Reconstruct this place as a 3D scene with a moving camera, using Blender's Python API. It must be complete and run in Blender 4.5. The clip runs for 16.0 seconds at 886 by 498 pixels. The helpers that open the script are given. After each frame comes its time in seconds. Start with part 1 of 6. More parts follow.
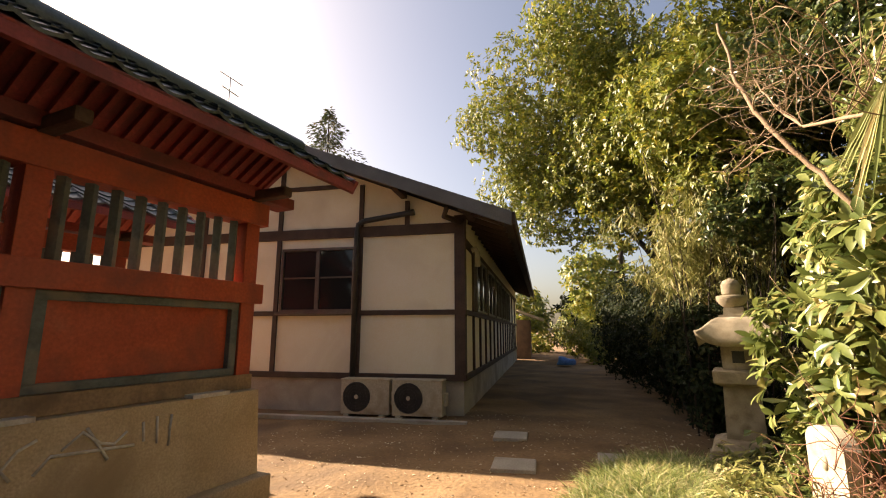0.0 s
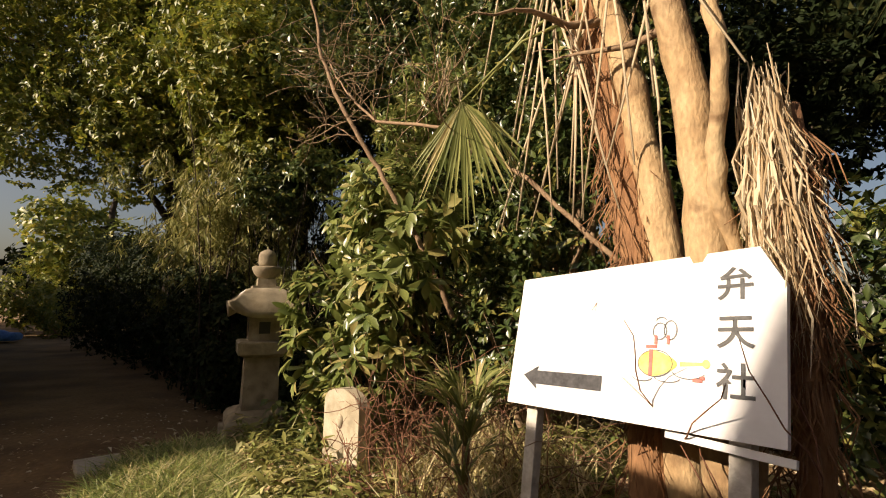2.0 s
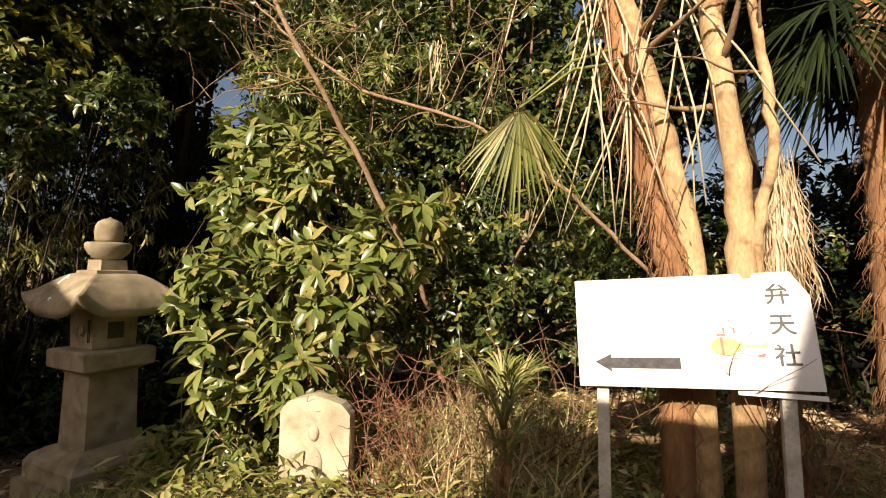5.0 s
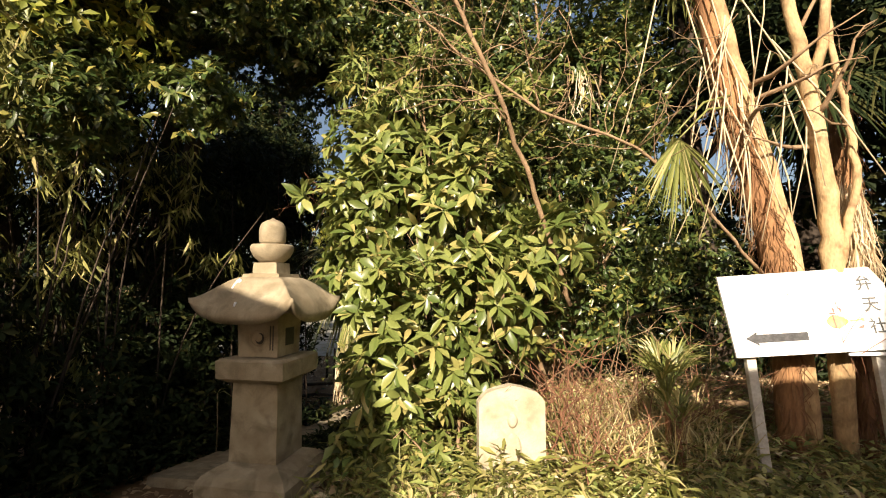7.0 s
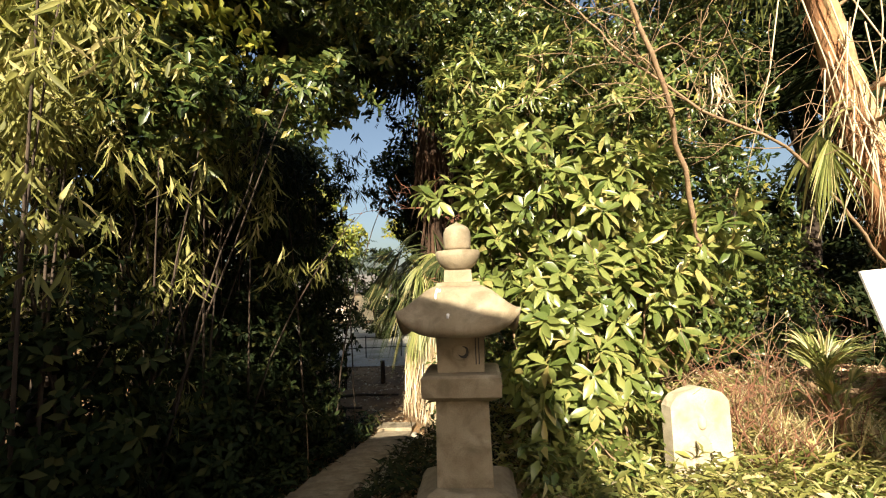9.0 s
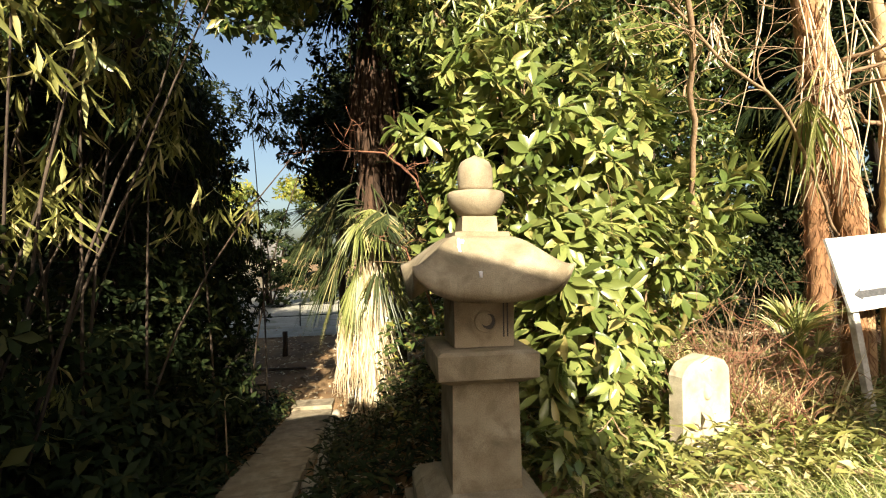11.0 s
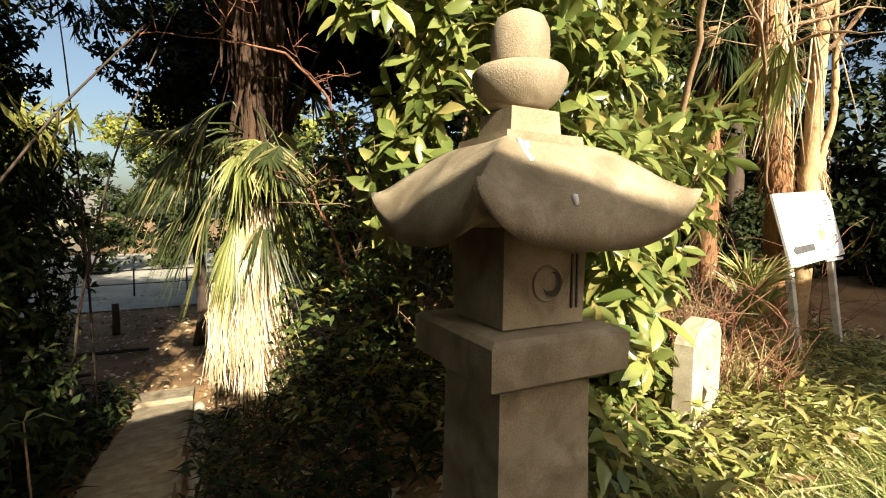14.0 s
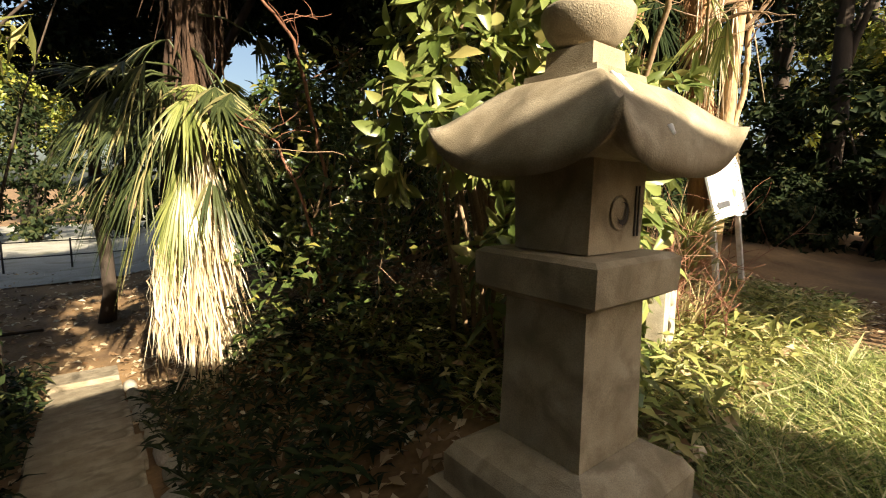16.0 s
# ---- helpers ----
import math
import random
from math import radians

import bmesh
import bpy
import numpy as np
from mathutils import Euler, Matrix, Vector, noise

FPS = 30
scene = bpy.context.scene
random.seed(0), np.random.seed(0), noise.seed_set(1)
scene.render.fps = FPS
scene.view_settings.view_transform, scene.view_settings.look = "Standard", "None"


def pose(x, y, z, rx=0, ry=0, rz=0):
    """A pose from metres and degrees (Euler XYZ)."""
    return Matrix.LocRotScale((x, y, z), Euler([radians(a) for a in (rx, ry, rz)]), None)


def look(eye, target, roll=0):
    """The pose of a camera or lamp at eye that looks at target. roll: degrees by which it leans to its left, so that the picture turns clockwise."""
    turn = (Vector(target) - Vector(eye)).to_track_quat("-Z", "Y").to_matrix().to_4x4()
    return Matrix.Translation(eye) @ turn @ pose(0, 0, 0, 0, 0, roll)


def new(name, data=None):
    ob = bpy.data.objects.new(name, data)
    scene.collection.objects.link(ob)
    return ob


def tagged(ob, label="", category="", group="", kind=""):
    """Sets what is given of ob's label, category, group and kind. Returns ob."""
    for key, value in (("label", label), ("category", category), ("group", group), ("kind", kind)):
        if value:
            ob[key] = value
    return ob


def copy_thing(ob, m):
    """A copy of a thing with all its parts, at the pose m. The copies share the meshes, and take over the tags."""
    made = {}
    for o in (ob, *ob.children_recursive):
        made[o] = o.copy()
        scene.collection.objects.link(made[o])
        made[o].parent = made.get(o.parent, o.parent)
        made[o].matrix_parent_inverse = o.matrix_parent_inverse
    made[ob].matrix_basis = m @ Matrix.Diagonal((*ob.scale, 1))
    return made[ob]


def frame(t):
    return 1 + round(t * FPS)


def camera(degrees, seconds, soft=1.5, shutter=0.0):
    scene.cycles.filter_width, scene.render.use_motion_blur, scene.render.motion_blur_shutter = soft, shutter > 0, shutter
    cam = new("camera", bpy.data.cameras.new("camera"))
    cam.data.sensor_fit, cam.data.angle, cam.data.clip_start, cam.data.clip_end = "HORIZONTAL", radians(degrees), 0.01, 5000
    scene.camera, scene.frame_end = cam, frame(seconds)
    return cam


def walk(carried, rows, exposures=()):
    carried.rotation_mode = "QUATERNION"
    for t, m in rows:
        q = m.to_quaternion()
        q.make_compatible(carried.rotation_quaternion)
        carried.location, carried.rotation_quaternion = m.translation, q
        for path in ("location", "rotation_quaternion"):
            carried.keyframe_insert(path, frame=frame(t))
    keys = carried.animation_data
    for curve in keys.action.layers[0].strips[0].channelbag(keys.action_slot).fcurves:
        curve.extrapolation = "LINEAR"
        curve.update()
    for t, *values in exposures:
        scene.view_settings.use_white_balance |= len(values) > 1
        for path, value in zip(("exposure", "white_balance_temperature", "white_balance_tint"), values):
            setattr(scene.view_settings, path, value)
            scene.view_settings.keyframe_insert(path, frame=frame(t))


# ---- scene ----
cam = camera(88.0, 16.0, soft=1.1)
EXPOSURES = [(0.0, 1.78, 7500, 18), (1.0, 1.36, 7500, 18), (2.0, 0.50, 7400, 16), (3.0, 0.70, 7300, 15), (5.5, 0.82, 7200, 14), (8.0, 1.33, 7050, 10), (8.5, 1.38, 7000, 9), (11.0, 1.62, 6900, 6), (14.5, 1.53, 6950, 7), (16.0, 1.67, 7050, 8)]
PATH = [
    (0, (5.393, -0.011, 1.271), (3.724, -1.053, 1.628), 0.0),
    (0.5, (5.451, -0.129, 1.249), (3.584, -0.776, 1.561), 0.2),
    (1, (5.150, -0.256, 1.279), (3.175, -0.420, 1.547), 0.1),
    (1.5, (5.013, -0.213, 1.270), (3.049, 0.067, 1.518), 1.0),
    (2, (4.830, -0.471, 1.292), (3.053, 0.416, 1.532), 1.1),
    (2.5, (4.629, -0.553, 1.241), (3.082, 0.688, 1.502), 1.4),
    (3, (4.456, -0.665, 1.186), (3.091, 0.761, 1.504), 2.7),
    (5.5, (3.079, -2.118, 1.478), (2.305, -0.275, 1.554), 0.5),
    (6, (2.575, -2.348, 1.411), (1.944, -0.452, 1.503), 0.4),
    (6.5, (2.062, -2.507, 1.340), (1.599, -0.566, 1.478), 0.0),
    (7, (1.667, -2.748, 1.362), (1.294, -0.789, 1.520), -0.1),
    (7.5, (1.107, -2.765, 1.349), (0.867, -0.789, 1.540), -0.3),
    (8, (0.737, -2.770, 1.403), (0.521, -0.790, 1.591), -1.2),
    (8.5, (0.408, -2.846, 1.405), (0.208, -0.864, 1.589), -1.7),
    (11, (-0.511, -2.128, 1.334), (-0.185, -0.155, 1.360), -0.8),
    (11.5, (-0.607, -1.908, 1.287), (-0.161, 0.042, 1.268), -0.5),
    (12, (-0.705, -1.671, 1.271), (-0.138, 0.246, 1.212), -0.2),
    (12.5, (-0.688, -1.450, 1.246), (-0.026, 0.435, 1.155), -0.0),
    (13, (-0.643, -1.242, 1.226), (0.108, 0.609, 1.125), 0.2),
    (13.5, (-0.665, -1.151, 1.200), (0.147, 0.673, 1.086), 0.3),
    (14, (-0.796, -1.104, 1.207), (0.101, 0.679, 1.077), 0.5),
    (14.5, (-0.934, -1.088, 1.238), (0.061, 0.641, 1.096), 0.6),
    (15, (-0.996, -1.009, 1.183), (0.092, 0.662, 1.037), 0.4),
    (15.5, (-1.083, -0.898, 1.121), (0.093, 0.708, 0.935), 0.6),
    (16, (-1.221, -0.865, 1.095), (0.011, 0.690, 0.842), 0.7),
]
walk(cam, [(t, look(eye, target, roll)) for t, eye, target, roll in PATH], exposures=EXPOSURES)


# ---- light ----
SUN_FROM = Vector((-0.022, -1.0, 0.562))
world = bpy.data.worlds.new("world")
scene.world = world
world.use_nodes = True
wn = world.node_tree.nodes
sky = wn.new("ShaderNodeTexSky")
sky.sky_type, sky.sun_disc = "NISHITA", False
sky.sun_elevation = math.atan2(SUN_FROM.z, math.hypot(SUN_FROM.x, SUN_FROM.y))
sky.sun_rotation = math.atan2(SUN_FROM.x, SUN_FROM.y)
sky.air_density, sky.dust_density = 1.0, 3.6
wn["Background"].inputs["Strength"].default_value = 0.060
world.node_tree.links.new(sky.outputs[0], wn["Background"].inputs["Color"])
sun = new("sun", bpy.data.lights.new("sun", "SUN"))
sun.data.energy, sun.data.angle, sun.data.color = 5.0, radians(0.55), (1.0, 0.90, 0.74)
sun.matrix_world = look((0, 0, 20), Vector((0, 0, 20)) - SUN_FROM)


# ---- materials ----
def material(name, stops, scale=6.0, rough=0.8, bump=0.3, fine=60.0, metal=0.0, stain=None, stain_scale=1.3, stretch=(1, 1, 1), vary=0.0, spec=0.5, translucent=0.0):
    """Colour from two noises: broad patches through a ramp, fine grain on top, with relief."""
    m = bpy.data.materials.new(name)
    m.use_nodes = True
    nt = m.node_tree
    n, link = nt.nodes, nt.links.new
    bsdf = n["Principled BSDF"]
    co = n.new("ShaderNodeTexCoord")
    mp = n.new("ShaderNodeMapping")
    mp.inputs["Scale"].default_value = stretch
    link(co.outputs["Object"], mp.inputs["Vector"])
    broad = n.new("ShaderNodeTexNoise")
    broad.inputs["Scale"].default_value, broad.inputs["Detail"].default_value = scale, 6
    link(mp.outputs[0], broad.inputs["Vector"])
    ramp = n.new("ShaderNodeValToRGB")
    while len(ramp.color_ramp.elements) < len(stops):
        ramp.color_ramp.elements.new(0.5)
    for e, (p, c) in zip(ramp.color_ramp.elements, stops):
        e.position, e.color = p, (*c, 1)
    link(broad.outputs["Fac"], ramp.inputs[0])
    grain = n.new("ShaderNodeTexNoise")
    grain.inputs["Scale"].default_value, grain.inputs["Detail"].default_value = fine, 4
    link(mp.outputs[0], grain.inputs["Vector"])
    mix = n.new("ShaderNodeMix")
    mix.data_type, mix.blend_type = "RGBA", "OVERLAY"
    mix.inputs["Factor"].default_value = 0.45
    link(ramp.outputs[0], mix.inputs["A"])
    link(grain.outputs["Fac"], mix.inputs["B"])
    colour = mix.outputs["Result"]
    if stain:
        st = n.new("ShaderNodeTexNoise")
        st.inputs["Scale"].default_value, st.inputs["Detail"].default_value, st.inputs["Distortion"].default_value = stain_scale, 8, 0.6
        link(co.outputs["Object"], st.inputs["Vector"])
        sr = n.new("ShaderNodeMapRange")
        sr.inputs["From Min"].default_value, sr.inputs["From Max"].default_value = 0.5, 0.72
        link(st.outputs["Fac"], sr.inputs["Value"])
        sm = n.new("ShaderNodeMix")
        sm.data_type = "RGBA"
        sm.inputs["B"].default_value = (*stain, 1)
        link(sr.outputs[0], sm.inputs["Factor"])
        link(colour, sm.inputs["A"])
        colour = sm.outputs["Result"]
    if vary:
        geo, ob = n.new("ShaderNodeNewGeometry"), n.new("ShaderNodeObjectInfo")
        add = n.new("ShaderNodeMath")
        add.operation = "ADD"
        link(geo.outputs["Random Per Island"], add.inputs[0])
        link(ob.outputs["Random"], add.inputs[1])
        fr = n.new("ShaderNodeMath")
        fr.operation = "FRACT"
        link(add.outputs[0], fr.inputs[0])
        mr = n.new("ShaderNodeMapRange")
        mr.inputs["To Min"].default_value, mr.inputs["To Max"].default_value = 1 - vary, 1 + vary
        link(fr.outputs[0], mr.inputs["Value"])
        hs = n.new("ShaderNodeHueSaturation")
        link(colour, hs.inputs["Color"])
        link(mr.outputs[0], hs.inputs["Value"])
        colour = hs.outputs["Color"]
    link(colour, bsdf.inputs["Base Color"])
    bsdf.inputs["Roughness"].default_value, bsdf.inputs["Metallic"].default_value = rough, metal
    bsdf.inputs["Specular IOR Level"].default_value = spec
    if bump:
        b = n.new("ShaderNodeBump")
        b.inputs["Strength"].default_value, b.inputs["Distance"].default_value = bump, 0.01
        link(grain.outputs["Fac"], b.inputs["Height"])
        link(b.outputs[0], bsdf.inputs["Normal"])
    if translucent:
        tr, ms = n.new("ShaderNodeBsdfTranslucent"), n.new("ShaderNodeMixShader")
        ms.inputs[0].default_value = translucent
        link(colour, tr.inputs["Color"])
        link(bsdf.outputs[0], ms.inputs[1])
        link(tr.outputs[0], ms.inputs[2])
        link(ms.outputs[0], n["Material Output"].inputs["Surface"])
    return m


def leaf_material(name, dark, light, odd, rough=0.4, translucent=0.25, spec=0.5):
    """Leaves whose colour changes from one leaf to the next, with a few odd ones."""
    m = bpy.data.materials.new(name)
    m.use_nodes = True
    nt = m.node_tree
    n, link = nt.nodes, nt.links.new
    bsdf = n["Principled BSDF"]
    geo = n.new("ShaderNodeNewGeometry")
    ramp = n.new("ShaderNodeValToRGB")
    e = ramp.color_ramp.elements
    e[0].position, e[0].color = 0.0, (*dark, 1)
    e[1].position, e[1].color = 0.75, (*light, 1)
    x = e.new(0.97)
    x.color = (*odd, 1)
    link(geo.outputs["Random Per Island"], ramp.inputs[0])
    link(ramp.outputs[0], bsdf.inputs["Base Color"])
    bsdf.inputs["Roughness"].default_value = rough
    bsdf.inputs["Specular IOR Level"].default_value = spec
    tr, ms = n.new("ShaderNodeBsdfTranslucent"), n.new("ShaderNodeMixShader")
    ms.inputs[0].default_value = translucent
    link(ramp.outputs[0], tr.inputs["Color"])
    link(bsdf.outputs[0], ms.inputs[1])
    link(tr.outputs[0], ms.inputs[2])
    link(ms.outputs[0], n["Material Output"].inputs["Surface"])
    return m


STONE = material("weathered_stone", [(0.3, (0.33, 0.27, 0.18)), (0.5, (0.47, 0.405, 0.295)), (0.62, (0.54, 0.475, 0.36)), (0.8, (0.60, 0.54, 0.44))], 6, 0.92, 0.30, 230, stain=(0.33, 0.28, 0.20), stain_scale=9)
OLD_STONE = material("brown_weathered_stone", [(0.3, (0.20, 0.155, 0.095)), (0.5, (0.31, 0.255, 0.175)), (0.62, (0.37, 0.31, 0.22)), (0.8, (0.43, 0.37, 0.28))], 6, 0.92, 0.34, 230, stain=(0.17, 0.135, 0.085), stain_scale=7)
CONCRETE = material("concrete", [(0.3, (0.36, 0.32, 0.26)), (0.7, (0.46, 0.41, 0.33))], 2.5, 0.9, 0.3, 70, stain=(0.25, 0.21, 0.16))
# Concrete with the warm bounce from sunlit soil put into its tan colour.
PLINTH = material("bounce_warmed_concrete", [(0.3, (0.44, 0.33, 0.20)), (0.7, (0.55, 0.43, 0.28))], 2.5, 0.9, 0.3, 70, stain=(0.34, 0.25, 0.15), stain_scale=1.6)
PLASTER = material("plaster", [(0.3, (0.80, 0.71, 0.53)), (0.7, (0.84, 0.76, 0.60))], 1.2, 0.9, 0.15, 80, stain=(0.68, 0.58, 0.42), stain_scale=0.8)
DARKWOOD = material("dark_timber", [(0.3, (0.045, 0.026, 0.018)), (0.7, (0.085, 0.05, 0.034))], 4, 0.75, 0.3, 40, stretch=(1, 1, 1))
RED = material("vermilion_timber", [(0.3, (0.36, 0.05, 0.02)), (0.6, (0.44, 0.075, 0.03)), (0.85, (0.40, 0.10, 0.05))], 3, 0.6, 0.25, 45, stain=(0.20, 0.045, 0.03), stain_scale=2)
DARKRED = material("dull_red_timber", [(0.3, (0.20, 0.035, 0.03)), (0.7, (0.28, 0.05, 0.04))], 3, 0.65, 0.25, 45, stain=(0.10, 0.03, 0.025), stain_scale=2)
GREENGREY = material("faded_green_timber", [(0.3, (0.07, 0.085, 0.08)), (0.7, (0.13, 0.15, 0.14))], 5, 0.75, 0.35, 50, stain=(0.20, 0.17, 0.13), stain_scale=3)
OLDWOOD = material("weathered_wood", [(0.3, (0.22, 0.14, 0.08)), (0.7, (0.34, 0.23, 0.13))], 5, 0.85, 0.4, 50, stain=(0.13, 0.09, 0.06), stain_scale=3)
TILE = material("slate_tile", [(0.3, (0.05, 0.07, 0.075)), (0.7, (0.11, 0.135, 0.14))], 4, 0.45, 0.25, 60, vary=0.25)
ROOFING = material("grey_roofing", [(0.3, (0.10, 0.095, 0.09)), (0.7, (0.16, 0.15, 0.14))], 3, 0.7, 0.3, 60)
SOIL = material("bare_soil", [(0.30, (0.15, 0.082, 0.034)), (0.5, (0.24, 0.142, 0.062)), (0.75, (0.33, 0.205, 0.10))], 1.1, 0.95, 1.0, 25, stain=(0.12, 0.07, 0.036), stain_scale=0.7)
GRAVEL = material("pale_gravel", [(0.3, (0.30, 0.29, 0.25)), (0.7, (0.42, 0.40, 0.35))], 1.5, 0.95, 0.8, 40, stain=(0.20, 0.20, 0.14))
WHITEPAINT = material("white_board", [(0.3, (0.80, 0.79, 0.80)), (0.7, (0.86, 0.85, 0.86))], 2, 0.45, 0.05, 30)
GREYWOOD = material("whitewashed_post", [(0.3, (0.50, 0.46, 0.40)), (0.7, (0.66, 0.62, 0.56))], 8, 0.8, 0.4, 50, stain=(0.30, 0.25, 0.19), stain_scale=6)
BARK = material("smooth_bark", [(0.3, (0.34, 0.21, 0.10)), (0.5, (0.47, 0.32, 0.17)), (0.8, (0.58, 0.44, 0.26))], 9, 0.85, 0.7, 70, stain=(0.22, 0.13, 0.065), stain_scale=7, stretch=(1, 1, 0.45))
# Darker copy of the palm fibre, with the trunk's shade in the colour.
FIBRE_SHADED = material("shaded_palm_fibre", [(0.3, (0.035, 0.02, 0.012)), (0.7, (0.085, 0.045, 0.025))], 14, 0.95, 0.8, 90, stretch=(1, 1, 0.25))
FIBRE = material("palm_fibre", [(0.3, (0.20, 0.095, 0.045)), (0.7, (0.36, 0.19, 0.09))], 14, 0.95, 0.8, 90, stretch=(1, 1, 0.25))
TWIG = material("twig_bark", [(0.3, (0.20, 0.125, 0.07)), (0.7, (0.34, 0.23, 0.14))], 10, 0.85, 0.4, 80)
REDTWIG = material("reddish_twig", [(0.3, (0.17, 0.07, 0.04)), (0.7, (0.28, 0.13, 0.075))], 10, 0.85, 0.3, 80)
DARKBARK = material("dark_bark", [(0.3, (0.035, 0.024, 0.017)), (0.7, (0.075, 0.052, 0.036))], 6, 0.9, 0.6, 40, stretch=(1, 1, 0.3))
METALPAINT = material("aged_cream_metal", [(0.3, (0.44, 0.38, 0.27)), (0.7, (0.54, 0.48, 0.36))], 3, 0.5, 0.05, 60, stain=(0.33, 0.24, 0.14), stain_scale=3)
BLACK = material("black_plastic", [(0.3, (0.018, 0.016, 0.014)), (0.7, (0.035, 0.03, 0.027))], 8, 0.5, 0.1, 60)
INK = material("black_ink", [(0.3, (0.06, 0.06, 0.065)), (0.7, (0.11, 0.11, 0.115))], 20, 0.9, 0.0, 60, spec=0.05)
FADEDINK = material("faded_grey_ink", [(0.3, (0.10, 0.10, 0.10)), (0.7, (0.15, 0.15, 0.15))], 20, 0.9, 0.0, 60, spec=0.05)
ALU = material("bronze_aluminium", [(0.3, (0.12, 0.10, 0.085)), (0.7, (0.17, 0.145, 0.12))], 6, 0.4, 0.05, 60, metal=0.6)
BLUETARP = material("blue_tarp", [(0.3, (0.05, 0.16, 0.42)), (0.7, (0.09, 0.24, 0.52))], 5, 0.5, 0.3, 20)
YELLOWINK = material("yellow_ink", [(0.3, (0.75, 0.60, 0.12)), (0.7, (0.82, 0.70, 0.25))], 20, 0.6, 0, 60)
REDINK = material("red_ink", [(0.3, (0.55, 0.12, 0.10)), (0.7, (0.62, 0.2, 0.16))], 20, 0.6, 0, 60)
GLASS = bpy.data.materials.new("window_glass")
GLASS.use_nodes = True
GLASS.node_tree.nodes["Principled BSDF"].inputs["Base Color"].default_value = (0.015, 0.017, 0.018, 1)
GLASS.node_tree.nodes["Principled BSDF"].inputs["Roughness"].default_value = 0.06
L_BIG = leaf_material("large_leaf", (0.085, 0.125, 0.03), (0.24, 0.27, 0.08), (0.38, 0.32, 0.12), 0.32, 0.24)
L_SMALL = leaf_material("glossy_small_leaf", (0.030, 0.056, 0.016), (0.10, 0.13, 0.036), (0.26, 0.23, 0.06), 0.30, 0.18)
L_CROWN = leaf_material("evergreen_crown_leaf", (0.10, 0.14, 0.022), (0.26, 0.27, 0.045), (0.40, 0.33, 0.06), 0.45, 0.30)
L_BAMBOO = leaf_material("bamboo_leaf", (0.10, 0.11, 0.027), (0.33, 0.32, 0.10), (0.56, 0.47, 0.22), 0.5, 0.28, 0.3)
# Near-black leaf: the shade that foliage stands in is put into its colour.
L_SHADED = leaf_material("shade_darkened_leaf", (0.010, 0.018, 0.007), (0.026, 0.038, 0.013), (0.06, 0.06, 0.02), 0.6, 0.10, 0.1)
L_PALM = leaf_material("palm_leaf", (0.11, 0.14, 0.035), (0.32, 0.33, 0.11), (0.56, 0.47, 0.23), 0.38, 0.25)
# Shaded copy of the palm leaf above, with the shade in its colour.
L_SHADE_PALM = leaf_material("shaded_palm_leaf", (0.022, 0.034, 0.014), (0.075, 0.09, 0.032), (0.30, 0.26, 0.12), 0.4, 0.2)
L_DRY = leaf_material("dry_palm_leaf", (0.42, 0.30, 0.17), (0.74, 0.62, 0.44), (0.82, 0.75, 0.60), 0.8, 0.2, 0.2)
L_LITTER = leaf_material("fallen_leaf", (0.20, 0.11, 0.055), (0.56, 0.42, 0.26), (0.78, 0.70, 0.52), 0.8, 0.1, 0.2)
L_STRAW = leaf_material("straw_blade", (0.36, 0.28, 0.12), (0.66, 0.56, 0.30), (0.78, 0.70, 0.46), 0.7, 0.2, 0.2)
L_GRASS = leaf_material("grass_blade", (0.09, 0.14, 0.035), (0.44, 0.48, 0.16), (0.66, 0.60, 0.34), 0.45, 0.32, 0.4)
L_CONIFER = leaf_material("conifer_leaf", (0.04, 0.06, 0.03), (0.09, 0.11, 0.05), (0.16, 0.15, 0.06), 0.6, 0.1)


# ---- mesh helpers ----
def part(name, bm, mat, parent=None, label="", smooth=False):
    me = bpy.data.meshes.new(name)
    bm.to_mesh(me)
    bm.free()
    me.materials.append(mat)
    if smooth:
        me.shade_smooth()
    ob = new(name, me)
    if parent:
        ob.parent = parent
    if label:
        ob["label"] = label
    return ob


def raw(name, verts, faces, mat, parent=None, label="", smooth=False):
    me = bpy.data.meshes.new(name)
    me.from_pydata(verts, [], faces)
    me.materials.append(mat)
    if smooth:
        me.shade_smooth()
    ob = new(name, me)
    if parent:
        ob.parent = parent
    if label:
        ob["label"] = label
    return ob


def add_box(bm, size, at=(0, 0, 0), rot=None, bevel=0.0):
    m = Matrix.Translation(at) @ (rot.to_4x4() if rot else Matrix.Identity(4)) @ Matrix.Diagonal((*size, 1))
    vs = bmesh.ops.create_cube(bm, size=1.0, matrix=m)["verts"]
    if bevel:
        es = list({e for v in vs for e in v.link_edges})
        bmesh.ops.bevel(bm, geom=es, offset=bevel, segments=2, affect="EDGES", profile=0.6)


def box(name, size, at, mat, parent=None, label="", bevel=0.006, rot=None):
    bm = bmesh.new()
    add_box(bm, size, (0, 0, 0), rot, bevel)
    ob = part(name, bm, mat, parent, label)
    ob.location = at
    return ob


def empty(name, m, label, category, group=""):
    ob = new(name)
    ob.matrix_world = m
    return tagged(ob, label, category, group)


